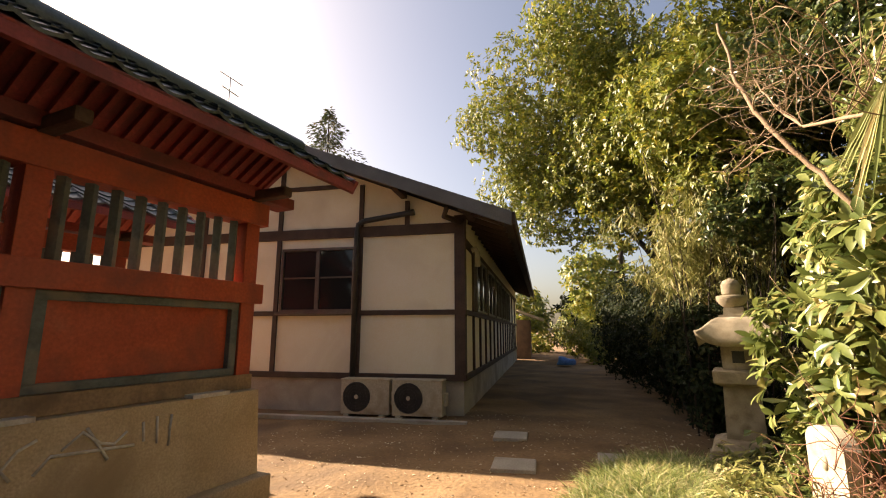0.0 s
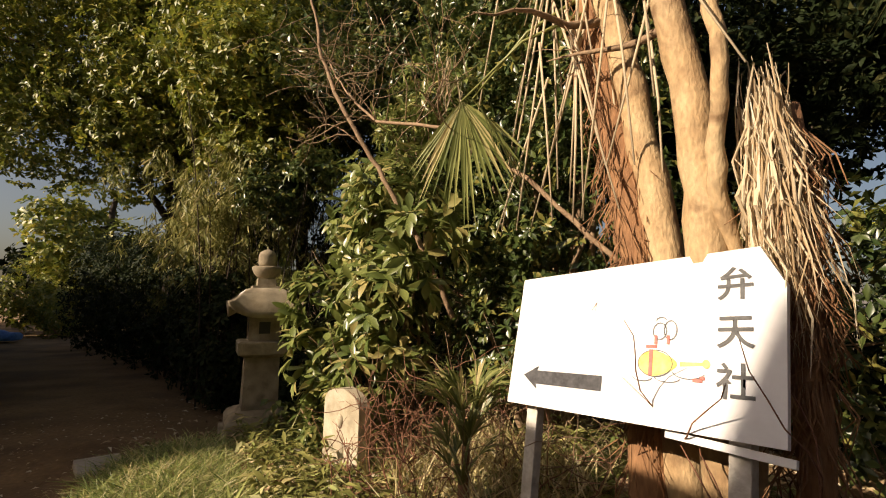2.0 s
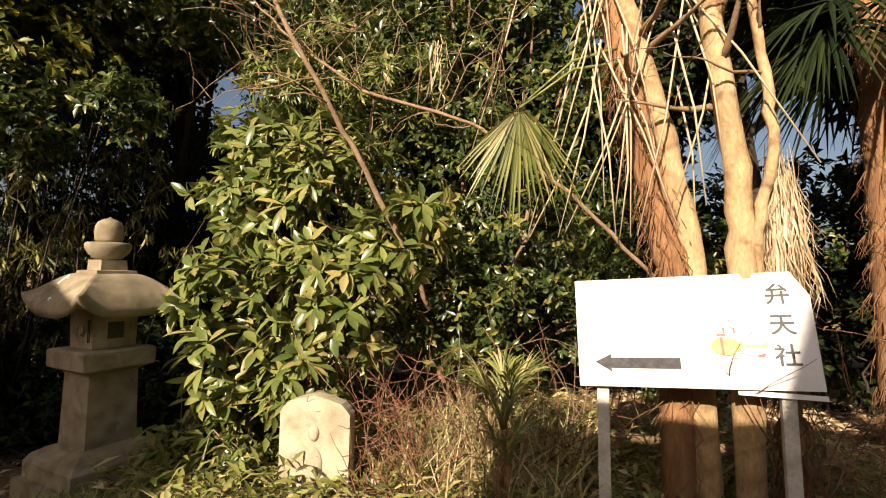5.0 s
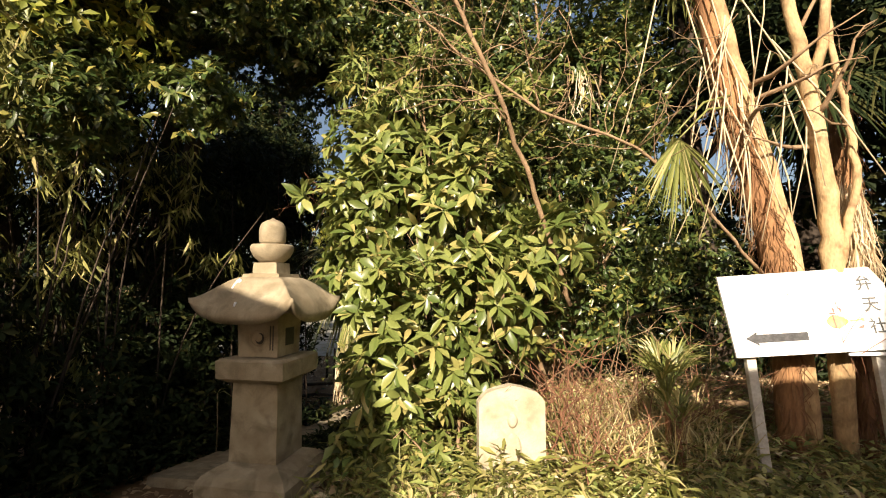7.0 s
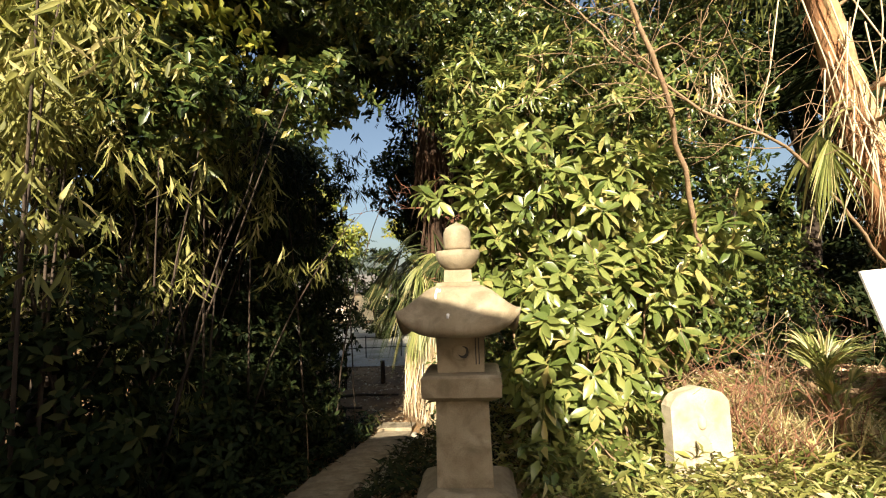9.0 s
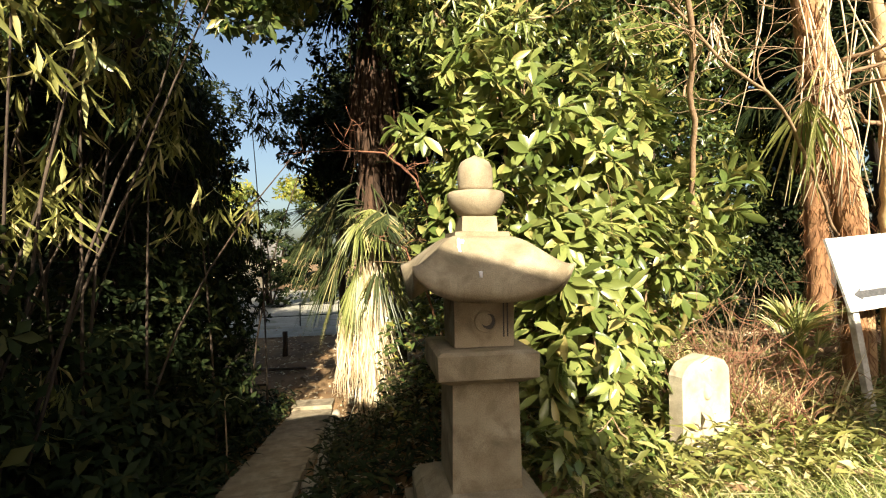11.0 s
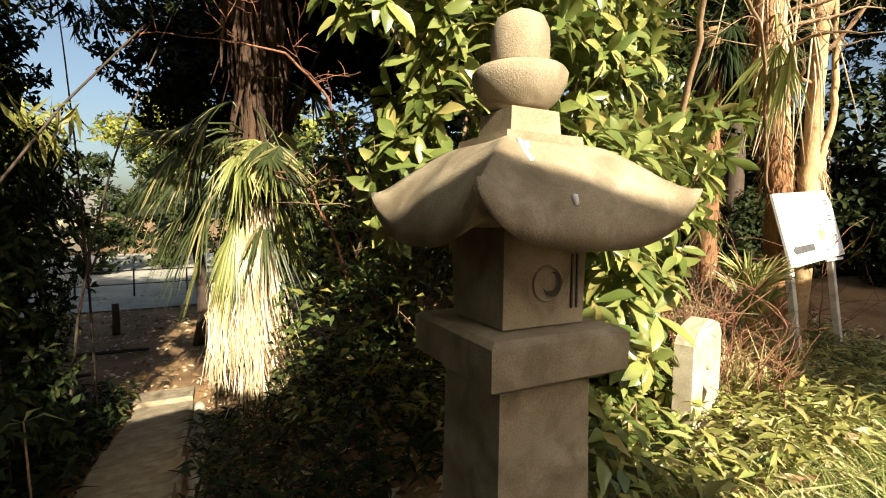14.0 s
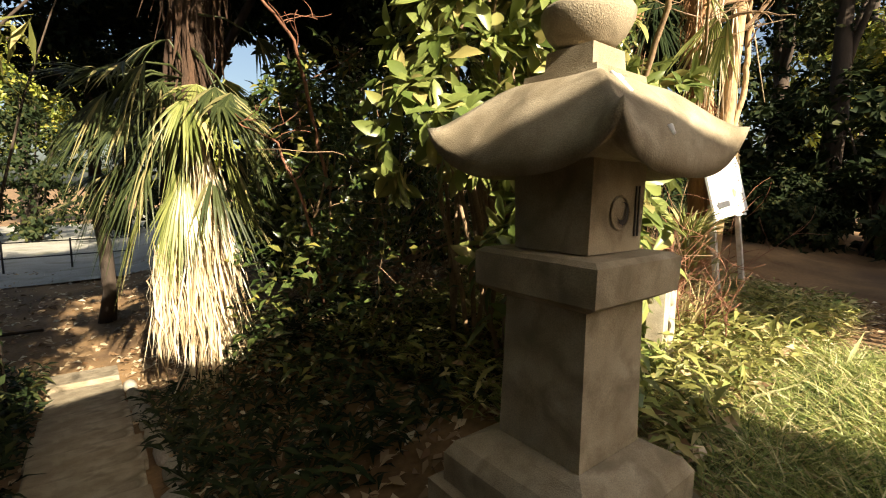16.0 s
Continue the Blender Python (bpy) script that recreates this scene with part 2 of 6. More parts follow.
def tube_data(points, radii, sides=8):
    """Vertices and faces of a tapered tube along points."""
    pts = [Vector(p) for p in points]
    verts, faces = [], []
    side = Vector((1, 0.13, 0.07)).normalized()
    for i, p in enumerate(pts):
        d = (pts[min(i + 1, len(pts) - 1)] - pts[max(i - 1, 0)]).normalized()
        side = (side - d * side.dot(d))
        side = side.normalized() if side.length > 1e-4 else d.orthogonal().normalized()
        up = d.cross(side)
        for k in range(sides):
            a = 2 * math.pi * k / sides
            verts.append(p + (side * math.cos(a) + up * math.sin(a)) * radii[i])
    for i in range(len(pts) - 1):
        for k in range(sides):
            a, b = i * sides + k, i * sides + (k + 1) % sides
            faces.append((a, b, b + sides, a + sides))
    faces.append(tuple(range(sides))[::-1])
    faces.append(tuple(range((len(pts) - 1) * sides, len(pts) * sides)))
    return verts, faces


def tubes(name, lines, mat, parent=None, label="", sides=6):
    """Several tubes joined in one mesh. lines: (points, radii)."""
    verts, faces = [], []
    for points, radii in lines:
        v, f = tube_data(points, radii, sides)
        o = len(verts)
        verts += v
        faces += [tuple(i + o for i in q) for q in f]
    return raw(name, verts, faces, mat, parent, label, True)


def wander(start, way, length, steps, bend, rng, droop=0.0):
    """A crooked line from start."""
    p, d = Vector(start), Vector(way).normalized()
    pts = [p.copy()]
    for _ in range(steps):
        d = (d + Vector((rng.uniform(-1, 1), rng.uniform(-1, 1), rng.uniform(-1, 1) - droop)) * bend).normalized()
        p = p + d * (length / steps)
        pts.append(p.copy())
    return pts


def leaf_mesh(name, base, way, up, length, width, mat, parent=None, label="", curl=0.12, broad=0.5):
    """Folded pointed leaves, four triangles each. base, way and up are arrays of n x 3."""
    n = len(base)
    way = way / np.linalg.norm(way, axis=1)[:, None]
    side = np.cross(way, up)
    side /= np.maximum(np.linalg.norm(side, axis=1), 1e-6)[:, None]
    nor = np.cross(side, way)
    length, width = np.broadcast_to(length, n)[:, None], np.broadcast_to(width, n)[:, None]
    v = np.empty((n, 5, 3))
    v[:, 0] = base
    v[:, 1] = base + way * length * broad + side * width * 0.5 + nor * width * 0.18
    v[:, 2] = base + way * length * 0.5 - nor * length * 0.0
    v[:, 3] = base + way * length * broad - side * width * 0.5 + nor * width * 0.18
    v[:, 4] = base + way * length - nor * length * curl
    idx = np.arange(n)[:, None, None] * 5 + np.array([[0, 1, 2], [0, 2, 3], [1, 4, 2], [2, 4, 3]])[None]
    me = bpy.data.meshes.new(name)
    me.vertices.add(n * 5)
    me.vertices.foreach_set("co", v.astype(np.float32).ravel())
    me.loops.add(n * 12)
    me.loops.foreach_set("vertex_index", idx.astype(np.int32).ravel())
    me.polygons.add(n * 4)
    me.polygons.foreach_set("loop_start", np.arange(0, n * 12, 3, dtype=np.int32))
    me.update(calc_edges=True)
    me.materials.append(mat)
    ob = new(name, me)
    if parent:
        ob.parent = parent
    if label:
        ob["label"] = label
    return ob


def broad_leaf_mesh(name, base, way, up, length, width, mat, parent=None, label="", curl=0.18):
    """Broad pointed leaves with a folded midrib and a bent back, ten triangles each."""
    n = len(base)
    way = way / np.linalg.norm(way, axis=1)[:, None]
    side = np.cross(way, up)
    side /= np.maximum(np.linalg.norm(side, axis=1), 1e-6)[:, None]
    nor = np.cross(side, way)
    length, width = np.broadcast_to(length, n)[:, None], np.broadcast_to(width, n)[:, None]
    v = np.empty((n, 11, 3))
    v[:, 0] = base
    for k, (t, w) in enumerate(((0.28, 0.34), (0.58, 0.50), (0.82, 0.30))):
        mid = base + way * length * t + nor * length * (0.10 * t - curl * t * t)
        v[:, 1 + 3 * k] = mid + side * width * w + nor * width * w * 0.35
        v[:, 2 + 3 * k] = mid
        v[:, 3 + 3 * k] = mid - side * width * w + nor * width * w * 0.35
    v[:, 10] = base + way * length - nor * length * (curl - 0.08)
    tri = [[0, 1, 2], [0, 2, 3], [7, 10, 8], [8, 10, 9]]
    for k in (1, 4):
        tri += [[k, k + 3, k + 4], [k, k + 4, k + 1], [k + 1, k + 4, k + 5], [k + 1, k + 5, k + 2]]
    m = len(tri)
    idx = np.arange(n)[:, None, None] * 11 + np.array(tri)[None]
    me = bpy.data.meshes.new(name)
    me.vertices.add(n * 11)
    me.vertices.foreach_set("co", v.astype(np.float32).ravel())
    me.loops.add(n * m * 3)
    me.loops.foreach_set("vertex_index", idx.astype(np.int32).ravel())
    me.polygons.add(n * m)
    me.polygons.foreach_set("loop_start", np.arange(0, n * m * 3, 3, dtype=np.int32))
    me.update(calc_edges=True)
    me.materials.append(mat)
    ob = new(name, me)
    if parent:
        ob.parent = parent
    if label:
        ob["label"] = label
    return ob


def unit(a):
    return a / np.maximum(np.linalg.norm(a, axis=-1, keepdims=True), 1e-6)


def whorls(rng, tips, ways, count, droop=0.4, spread=0.9):
    """Leaves in rosettes at twig ends: base, way and up arrays."""
    n = len(tips)
    ways = unit(ways)
    ref = np.where(np.abs(ways[:, 2:3]) < 0.9, np.array([[0, 0, 1.0]]), np.array([[1.0, 0, 0]]))
    a = unit(np.cross(ways, ref))
    b = np.cross(ways, a)
    ang = (np.arange(count)[None] / count + rng.random((n, 1)) + rng.normal(0, 0.04, (n, count))) * 2 * np.pi
    lift = rng.uniform(0.1, 0.7, (n, count))
    out = a[:, None] * np.cos(ang)[..., None] + b[:, None] * np.sin(ang)[..., None]
    way = out * spread + ways[:, None] * lift[..., None]
    way[..., 2] -= droop * rng.uniform(0.3, 1.0, (n, count))
    up = ways[:, None] + np.array([0, 0, 0.6]) + rng.normal(0, 0.25, (n, count, 3))
    base = tips[:, None] + rng.normal(0, 0.012, (n, count, 3))
    return base.reshape(-1, 3), way.reshape(-1, 3), up.reshape(-1, 3)


def blob_points(rng, n, blobs, shell=0.45):
    """Points in lumpy ellipsoids, most near the skin, and the outward way there. blobs: (centre, radii)."""
    w = np.array([r[0] * r[1] + r[1] * r[2] + r[0] * r[2] for _, r in blobs], float)
    pick = rng.choice(len(blobs), n, p=w / w.sum())
    c, r = np.array([b[0] for b in blobs])[pick], np.array([b[1] for b in blobs])[pick]
    m = max(6, n // 11)
    own = unit(rng.normal(size=(m, 3)))
    depth = 1 - shell * rng.random((m, 1)) ** 1.4
    j = rng.integers(0, m, n)
    d = unit(own[j] + rng.normal(0, 0.16, (n, 3)))
    k = depth[j] + rng.normal(0, 0.07, (n, 1))
    return c + d * r * k, unit(d / r)


# ---- ground ----
def height(x, y):
    """Height of the ground: level by the buildings, a bank behind the lantern, a fall along the path beyond it."""
    x, y = max(-30.0, min(30.0, x)), max(-30.0, min(30.0, y))
    h = -0.08 * (1 - math.exp(-((x - 1) ** 2 + y * y) / 9.0))
    west = 1 / (1 + math.exp(max(-50.0, min(50.0, (x + 0.35) * 5.0))))
    h -= west * min(0.80, max(0.0, (y + 1.3) * 0.145))
    east = 1 - west
    h -= east * min(0.6, max(0.0, y - 3.0) * 0.12)
    bank = 1 / (1 + math.exp(max(-50.0, min(50.0, -(x - 0.9) * 3.0))))
    h += bank * 0.30 * min(1.0, max(0.0, (y - 0.45) / 1.6))
    mound = math.exp(-(((x - 1.45) / 1.05) ** 2 + ((y + 0.55) / 0.55) ** 2))
    h += 0.11 * mound
    h += 0.025 * noise.noise(Vector((x * 1.3, y * 1.3, 0))) + 0.008 * noise.noise(Vector((x * 6, y * 6, 3)))
    return h


def make_ground():
    xs = [-900, -300, -120, -60, -30, -20, -15] + [-12 + 0.12 * i for i in range(181)] + [11, 13, 17, 25, 50, 120, 300, 900]
    verts, faces = [], []
    for y in xs:
        for x in xs:
            verts.append((x, y, height(x, y)))
    n = len(xs)
    for j in range(n - 1):
        for i in range(n - 1):
            faces.append((j * n + i, j * n + i + 1, (j + 1) * n + i + 1, (j + 1) * n + i))
    return tagged(raw("ground", verts, faces, SOIL, smooth=True), "bare orange-brown soil with leaf litter and shade", "ground", kind="structure")


ground = make_ground()


# ---- stone lantern ----
def square_loft(rings):
    """A square body from rings of (half width, z); corners kept sharp but for a bevel."""
    bm = bmesh.new()
    loops = []
    for h, z in rings:
        loops.append([bm.verts.new((sx * h, sy * h, z)) for sx, sy in ((-1, -1), (1, -1), (1, 1), (-1, 1))])
    for a, b in zip(loops, loops[1:]):
        for k in range(4):
            bm.faces.new((a[k], a[(k + 1) % 4], b[(k + 1) % 4], b[k]))
    bm.faces.new(loops[0][::-1])
    bm.faces.new(loops[-1])
    return bm


def lathe(profile, sides=32):
    bm = bmesh.new()
    loops = [[bm.verts.new((r * math.cos(2 * math.pi * k / sides), r * math.sin(2 * math.pi * k / sides), z)) for k in range(sides)] for r, z in profile]
    for a, b in zip(loops, loops[1:]):
        for k in range(sides):
            bm.faces.new((a[k], a[(k + 1) % sides], b[(k + 1) % sides], b[k]))
    bm.faces.new(loops[0][::-1])
    bm.faces.new(loops[-1])
    return bm


def soften(bm, offset=0.012, segments=3, rough=0.003):
    es = [e for e in bm.edges if e.is_manifold and e.calc_face_angle(0) > 0.6]
    bmesh.ops.bevel(bm, geom=es, offset=offset, segments=segments, affect="EDGES", profile=0.5)
    for v in bm.verts:
        v.co += noise.noise_vector(v.co * 14) * rough
    return bm


def cap_profile(u, v, z0=1.135, z1=1.42):
    """Height of the lantern's roof over the unit square, and the upward sweep of its edge there."""
    m = max(abs(u), abs(v))
    c = min(abs(u), abs(v)) / max(m, 1e-6)
    sweep = 0.090 * m ** 4 * c ** 3 + 0.035 * m ** 10 * c ** 9
    s = 1 - m
    full = z1 - z0 - 0.055
    rise = full * math.sin(0.5 * math.pi * s / 0.70) ** (0.72 + 0.30 * c) if s < 0.70 else full
    return z0 + 0.055 + rise + sweep * 0.82, sweep


def make_cap(half=0.325, z0=1.135, z1=1.42, n=32):
    """Roof of the lantern: square, swelling slopes, corners swept up, hollow eaves line below."""
    bm = bmesh.new()
    top, low = {}, {}
    for j in range(n + 1):
        for i in range(n + 1):
            u, v = 2 * i / n - 1, 2 * j / n - 1
            m = max(abs(u), abs(v))
            c = min(abs(u), abs(v)) / max(m, 1e-6)
            plan = 1 + 0.04 * m * c ** 5
            z, sweep = cap_profile(u, v, z0, z1)
            p = Vector((u * half * plan, v * half * plan, z))
            top[i, j] = bm.verts.new(p + noise.noise_vector(p * 9) * 0.004)
            zb = z0 + sweep + 0.05 * min(1.0, 4 * (1 - m))
            low[i, j] = bm.verts.new((u * half * plan * 0.985, v * half * plan * 0.985, zb))
    for j in range(n):
        for i in range(n):
            # split each square along the crest that runs to the corner
            a, b, c, d = (i, j), (i + 1, j), (i + 1, j + 1), (i, j + 1)
            if (2 * i + 1 - n) * (2 * j + 1 - n) > 0:
                tris = ((a, b, c), (a, c, d))
            else:
                tris = ((a, b, d), (b, c, d))
            for p, q, r in tris:
                bm.faces.new((top[p], top[q], top[r]))
                bm.faces.new((low[r], low[q], low[p]))
    edge = [(i, 0) for i in range(n)] + [(n, j) for j in range(n)] + [(i, n) for i in range(n, 0, -1)] + [(0, j) for j in range(n, 0, -1)]
    for a, b in zip(edge, edge[1:] + edge[:1]):
        bm.faces.new((top[b], top[a], low[a], low[b]))
    return bm


def make_lantern():
    root = empty("stone_lantern", Matrix.Identity(4), "weathered square stone lantern with upswept roof and jewel top", "lantern")
    z = 0.0
    part("plinth", soften(square_loft([(0.33, -0.12), (0.33, 0.10)]), 0.015), OLD_STONE, root)
    part("base", soften(square_loft([(0.29, 0.102), (0.29, 0.20), (0.262, 0.245), (0.20, 0.28), (0.16, 0.292)]), 0.015), OLD_STONE, root)
    part("shaft", soften(square_loft([(0.158, 0.294), (0.150, 0.765)]), 0.006), OLD_STONE, root)
    part("platform", soften(square_loft([(0.165, 0.767), (0.222, 0.80), (0.225, 0.904), (0.205, 0.917)]), 0.008), OLD_STONE, root)
    fb = soften(square_loft([(0.135, 0.920), (0.140, 1.19)]), 0.006)
    firebox = part("firebox", fb, OLD_STONE, root)
    # openings and carving of the fire box, their inner dark painted as flat black faces: a crescent in front, square
    # windows at the sides, two grooves
    crescent = bmesh.new()
    k, r = 14, 0.034
    outer = [crescent.verts.new((0.02 + r * math.cos(a), -0.1425, 1.035 + r * math.sin(a))) for a in [math.radians(-150 + 240 * i / k) for i in range(k + 1)]]
    inner = [crescent.verts.new((0.008 + 0.026 * math.cos(a), -0.1425, 1.042 + 0.026 * math.sin(a))) for a in [math.radians(-150 + 240 * i / k) for i in range(k + 1)]]
    for i in range(k):
        crescent.faces.new((outer[i], outer[i + 1], inner[i + 1], inner[i]))
    part("crescent_opening", crescent, BLACK, firebox, "black face for the dark inside a crescent cut")
    ring = [(0.004 + 0.047 * math.cos(2 * math.pi * i / 24), -0.141, 1.037 + 0.047 * math.sin(2 * math.pi * i / 24)) for i in range(25)]
    tubes("carved_ring", [(ring, [0.004] * 25)], OLD_STONE, firebox, "worn carved ring", 6)
    for dx in (0.088, 0.106):
        box("groove", (0.006, 0.004, 0.15), (dx, -0.1405, 1.04), BLACK, firebox, "black strip for the shade in a narrow groove", 0.001)
    box("window_opening", (0.004, 0.10, 0.11), (0.1395, 0.0, 1.04), BLACK, firebox, "black panel for the dark inside a square opening", 0.001)
    cap = part("cap", make_cap(), OLD_STONE, root, smooth=True)
    # white droppings that ran down the front slope
    for line in (((-0.36, -0.50), (-0.37, -0.56), (-0.385, -0.63), (-0.38, -0.70)), ((-0.31, -0.53), (-0.33, -0.58)), ((-0.16, -0.90), (-0.165, -0.94))):
        pts = [(u * 0.325, v * 0.325, cap_profile(u, v)[0] + 0.001) for u, v in line]
        tubes("white_stain", [(pts, [0.009 * (1 - 0.5 * i / len(pts)) for i in range(len(pts))])], WHITEPAINT, cap, "dried white dropping", 6)
    part("neck", soften(square_loft([(0.13, 1.405), (0.125, 1.437), (0.085, 1.44), (0.08, 1.51)]), 0.007), OLD_STONE, root)
    part("lotus_bowl", lathe([(0.07, 1.512), (0.085, 1.522), (0.115, 1.552), (0.134, 1.59), (0.137, 1.615), (0.128, 1.628), (0.09, 1.632)]), OLD_STONE, root, smooth=True)
    part("jewel", lathe([(0.075, 1.634), (0.082, 1.65), (0.085, 1.70), (0.082, 1.742), (0.068, 1.772), (0.042, 1.788), (0.018, 1.797), (0.006, 1.806)]), OLD_STONE, root, smooth=True)
    return root


lantern = make_lantern()


def make_stele():
    root = empty("stone_marker", pose(1.52, 0.44, -0.15, 0, 0, 17), "pale upright stone marker with rounded top and worn relief", "stone marker")
    bm = bmesh.new()
    w, t = 0.225, 0.046
    out = [(-w, -0.15), (w, -0.15), (w, 0.735)]
    out += [(w - 0.02, 0.765), (w * 0.75, 0.80), (w * 0.42, 0.825), (0.0, 0.845), (-w * 0.42, 0.825), (-w * 0.75, 0.80), (-w + 0.02, 0.765), (-w, 0.735)]
    a = [bm.verts.new((x, -t, z)) for x, z in out]
    b = [bm.verts.new((x, t, z)) for x, z in out]
    bm.faces.new(a)
    bm.faces.new(b[::-1])
    for i in range(len(out)):
        j = (i + 1) % len(out)
        bm.faces.new((a[j], a[i], b[i], b[j]))
    part("slab", soften(bm, 0.012, 2, 0.004), STONE, root)
    bm = bmesh.new()
    for size, at in (((0.07, 0.05, 0.10), (0.0, -t, 0.62)), ((0.12, 0.06, 0.22), (0.0, -t, 0.43)), ((0.17, 0.07, 0.14), (0.0, -t, 0.25))):
        bmesh.ops.create_icosphere(bm, subdivisions=3, radius=0.5, matrix=Matrix.Translation(at) @ Matrix.Diagonal((*size, 1)))
    part("relief", bm, STONE, root, "worn carved relief", True)
    return root


make_stele()


# ---- sign ----
def make_sign():
    u = Vector((0.991, 0.114, 0.067)).normalized()
    up = Vector((-0.045, 0.246, 0.968))
    up = (up - u * up.dot(u)).normalized()
    nrm = u.cross(up)
    m = Matrix((u, -nrm, up)).transposed().to_4x4()
    m.translation = Vector((3.047, 0.760, 0.862))
    W, H = 1.09, 0.575
    root = empty("sign_board", m, "white painted board on two posts with black arrow and brushed writing", "sign")
    bm = bmesh.new()
    out = [(0, 0), (W, 0), (W + 0.012, H * 0.78), (W - 0.055, H), (0, H)]
    a = [bm.verts.new((x, 0, z)) for x, z in out]
    b = [bm.verts.new((x, 0.018, z)) for x, z in out]
    bm.faces.new(a)
    bm.faces.new(b[::-1])
    for i in range(len(out)):
        j = (i + 1) % len(out)
        bm.faces.new((a[j], a[i], b[i], b[j]))
    part("board", bm, WHITEPAINT, root, "white painted panel with clipped corner")
    box("batten", (0.36, 0.016, 0.024), (W - 0.17, 0.03, -0.022), WHITEPAINT, root, "loose white batten under the board", 0.002, Euler((0, radians(3), 0)).to_matrix())
    for x in (0.115, W - 0.135):
        tilt = 0.05 if x < 0.5 else 0.07
        box("post", (0.062, 0.045, 1.70), (x - tilt * 0.7, 0.150, -0.70), GREYWOOD, root, "whitewashed square post", 0.005, Euler((0.12, tilt, 0)).to_matrix())
    # arrow
    bm = bmesh.new()
    pts = [(0.085, 0.125), (0.172, 0.168), (0.165, 0.148), (0.50, 0.148), (0.50, 0.092), (0.165, 0.092), (0.172, 0.07)]
    bm.faces.new([bm.verts.new((x, -0.0025, z)) for x, z in pts][::-1])
    part("arrow", bm, INK, root, "faded black arrow")
    # three written characters, top to bottom
    for ch, z in (("\u5f01", 0.455), ("\u5929", 0.305), ("\u793e", 0.155)):
        cu = bpy.data.curves.new("character", "FONT")
        cu.body, cu.size, cu.align_x, cu.align_y, cu.offset = ch, 0.112, "CENTER", "CENTER", 0.0015
        tmp = new("character", cu)
        bpy.context.view_layer.update()
        me = bpy.data.meshes.new_from_object(tmp.evaluated_get(bpy.context.evaluated_depsgraph_get()))
        bpy.data.objects.remove(tmp)
        ob = new("character", me)
        ob.parent, ob.location, ob.rotation_euler = root, (W - 0.125, -0.003, z), (radians(90), 0, 0)
        me.materials.clear()
        me.materials.append(FADEDINK)
    # faded picture, kept to plain patches: a yellow lute lying on its side, pinkish shapes above, pale strokes below
    bm = bmesh.new()
    body = [(0.655 + 0.062 * math.cos(q) * (1.0 if math.cos(q) < 0 else 1.25), 0.205 + 0.043 * math.sin(q) * (1 - 0.35 * max(0.0, math.cos(q)))) for q in [2 * math.pi * i / 28 for i in range(28)]]
    bm.faces.new([bm.verts.new((x + 0.055, -0.0025, z)) for x, z in body])
    bm.faces.new([bm.verts.new((x + 0.055, -0.0025, z)) for x, z in ((0.742, 0.199), (0.825, 0.205), (0.825, 0.214), (0.742, 0.213))])
    bm.faces.new([bm.verts.new((0.881 + 0.012 * math.cos(q), -0.0030, 0.210 + 0.014 * math.sin(q))) for q in [2 * math.pi * i / 12 for i in range(12)]])
    part("picture_patch", bm, YELLOWINK, root, "faded yellow painted lute shape")
    for x, z, w, h in ((0.640, 0.207, 0.014, 0.088), (0.640, 0.262, 0.040, 0.010), (0.655, 0.285, 0.010, 0.030), (0.700, 0.285, 0.010, 0.030), (0.800, 0.158, 0.030, 0.010), (0.815, 0.166, 0.014, 0.010)):
        box("picture_band", (w, 0.001, h), (x + 0.055, -0.0038, z), REDINK, root, "faded red painted band", 0.0)
    bm = bmesh.new()
    def ring(x, z, rx, rz, thick=0.0028, a0=0.0, a1=2 * math.pi, k=20):
        qs = [a0 + (a1 - a0) * i / k for i in range(k + 1)]
        o = [bm.verts.new((x + 0.055 + rx * math.cos(q), -0.0032, z + rz * math.sin(q))) for q in qs]
        i_ = [bm.verts.new((x + 0.055 + (rx - thick) * math.cos(q), -0.0032, z + (rz - thick) * math.sin(q))) for q in qs]
        for j in range(k):
            bm.faces.new((o[j], o[j + 1], i_[j + 1], i_[j]))
    ring(0.668, 0.315, 0.026, 0.030)
    ring(0.706, 0.318, 0.024, 0.034)
    ring(0.655, 0.205, 0.064, 0.046)
    ring(0.770, 0.185, 0.055, 0.026, a0=3.3, a1=6.0)
    ring(0.700, 0.160, 0.045, 0.016, a0=3.2, a1=6.2)
    ring(0.610, 0.160, 0.040, 0.018, a0=3.4, a1=6.0)
    ring(0.672, 0.352, 0.020, 0.012, a0=0.2, a1=3.4)
    part("picture_line", bm, FADEDINK, root, "thin grey painted outlines")
    return root


make_sign()


# ---- red fence with tiled roof ----
RED_AT = pose(2.85, -3.60, 0, 0, 0, 7)


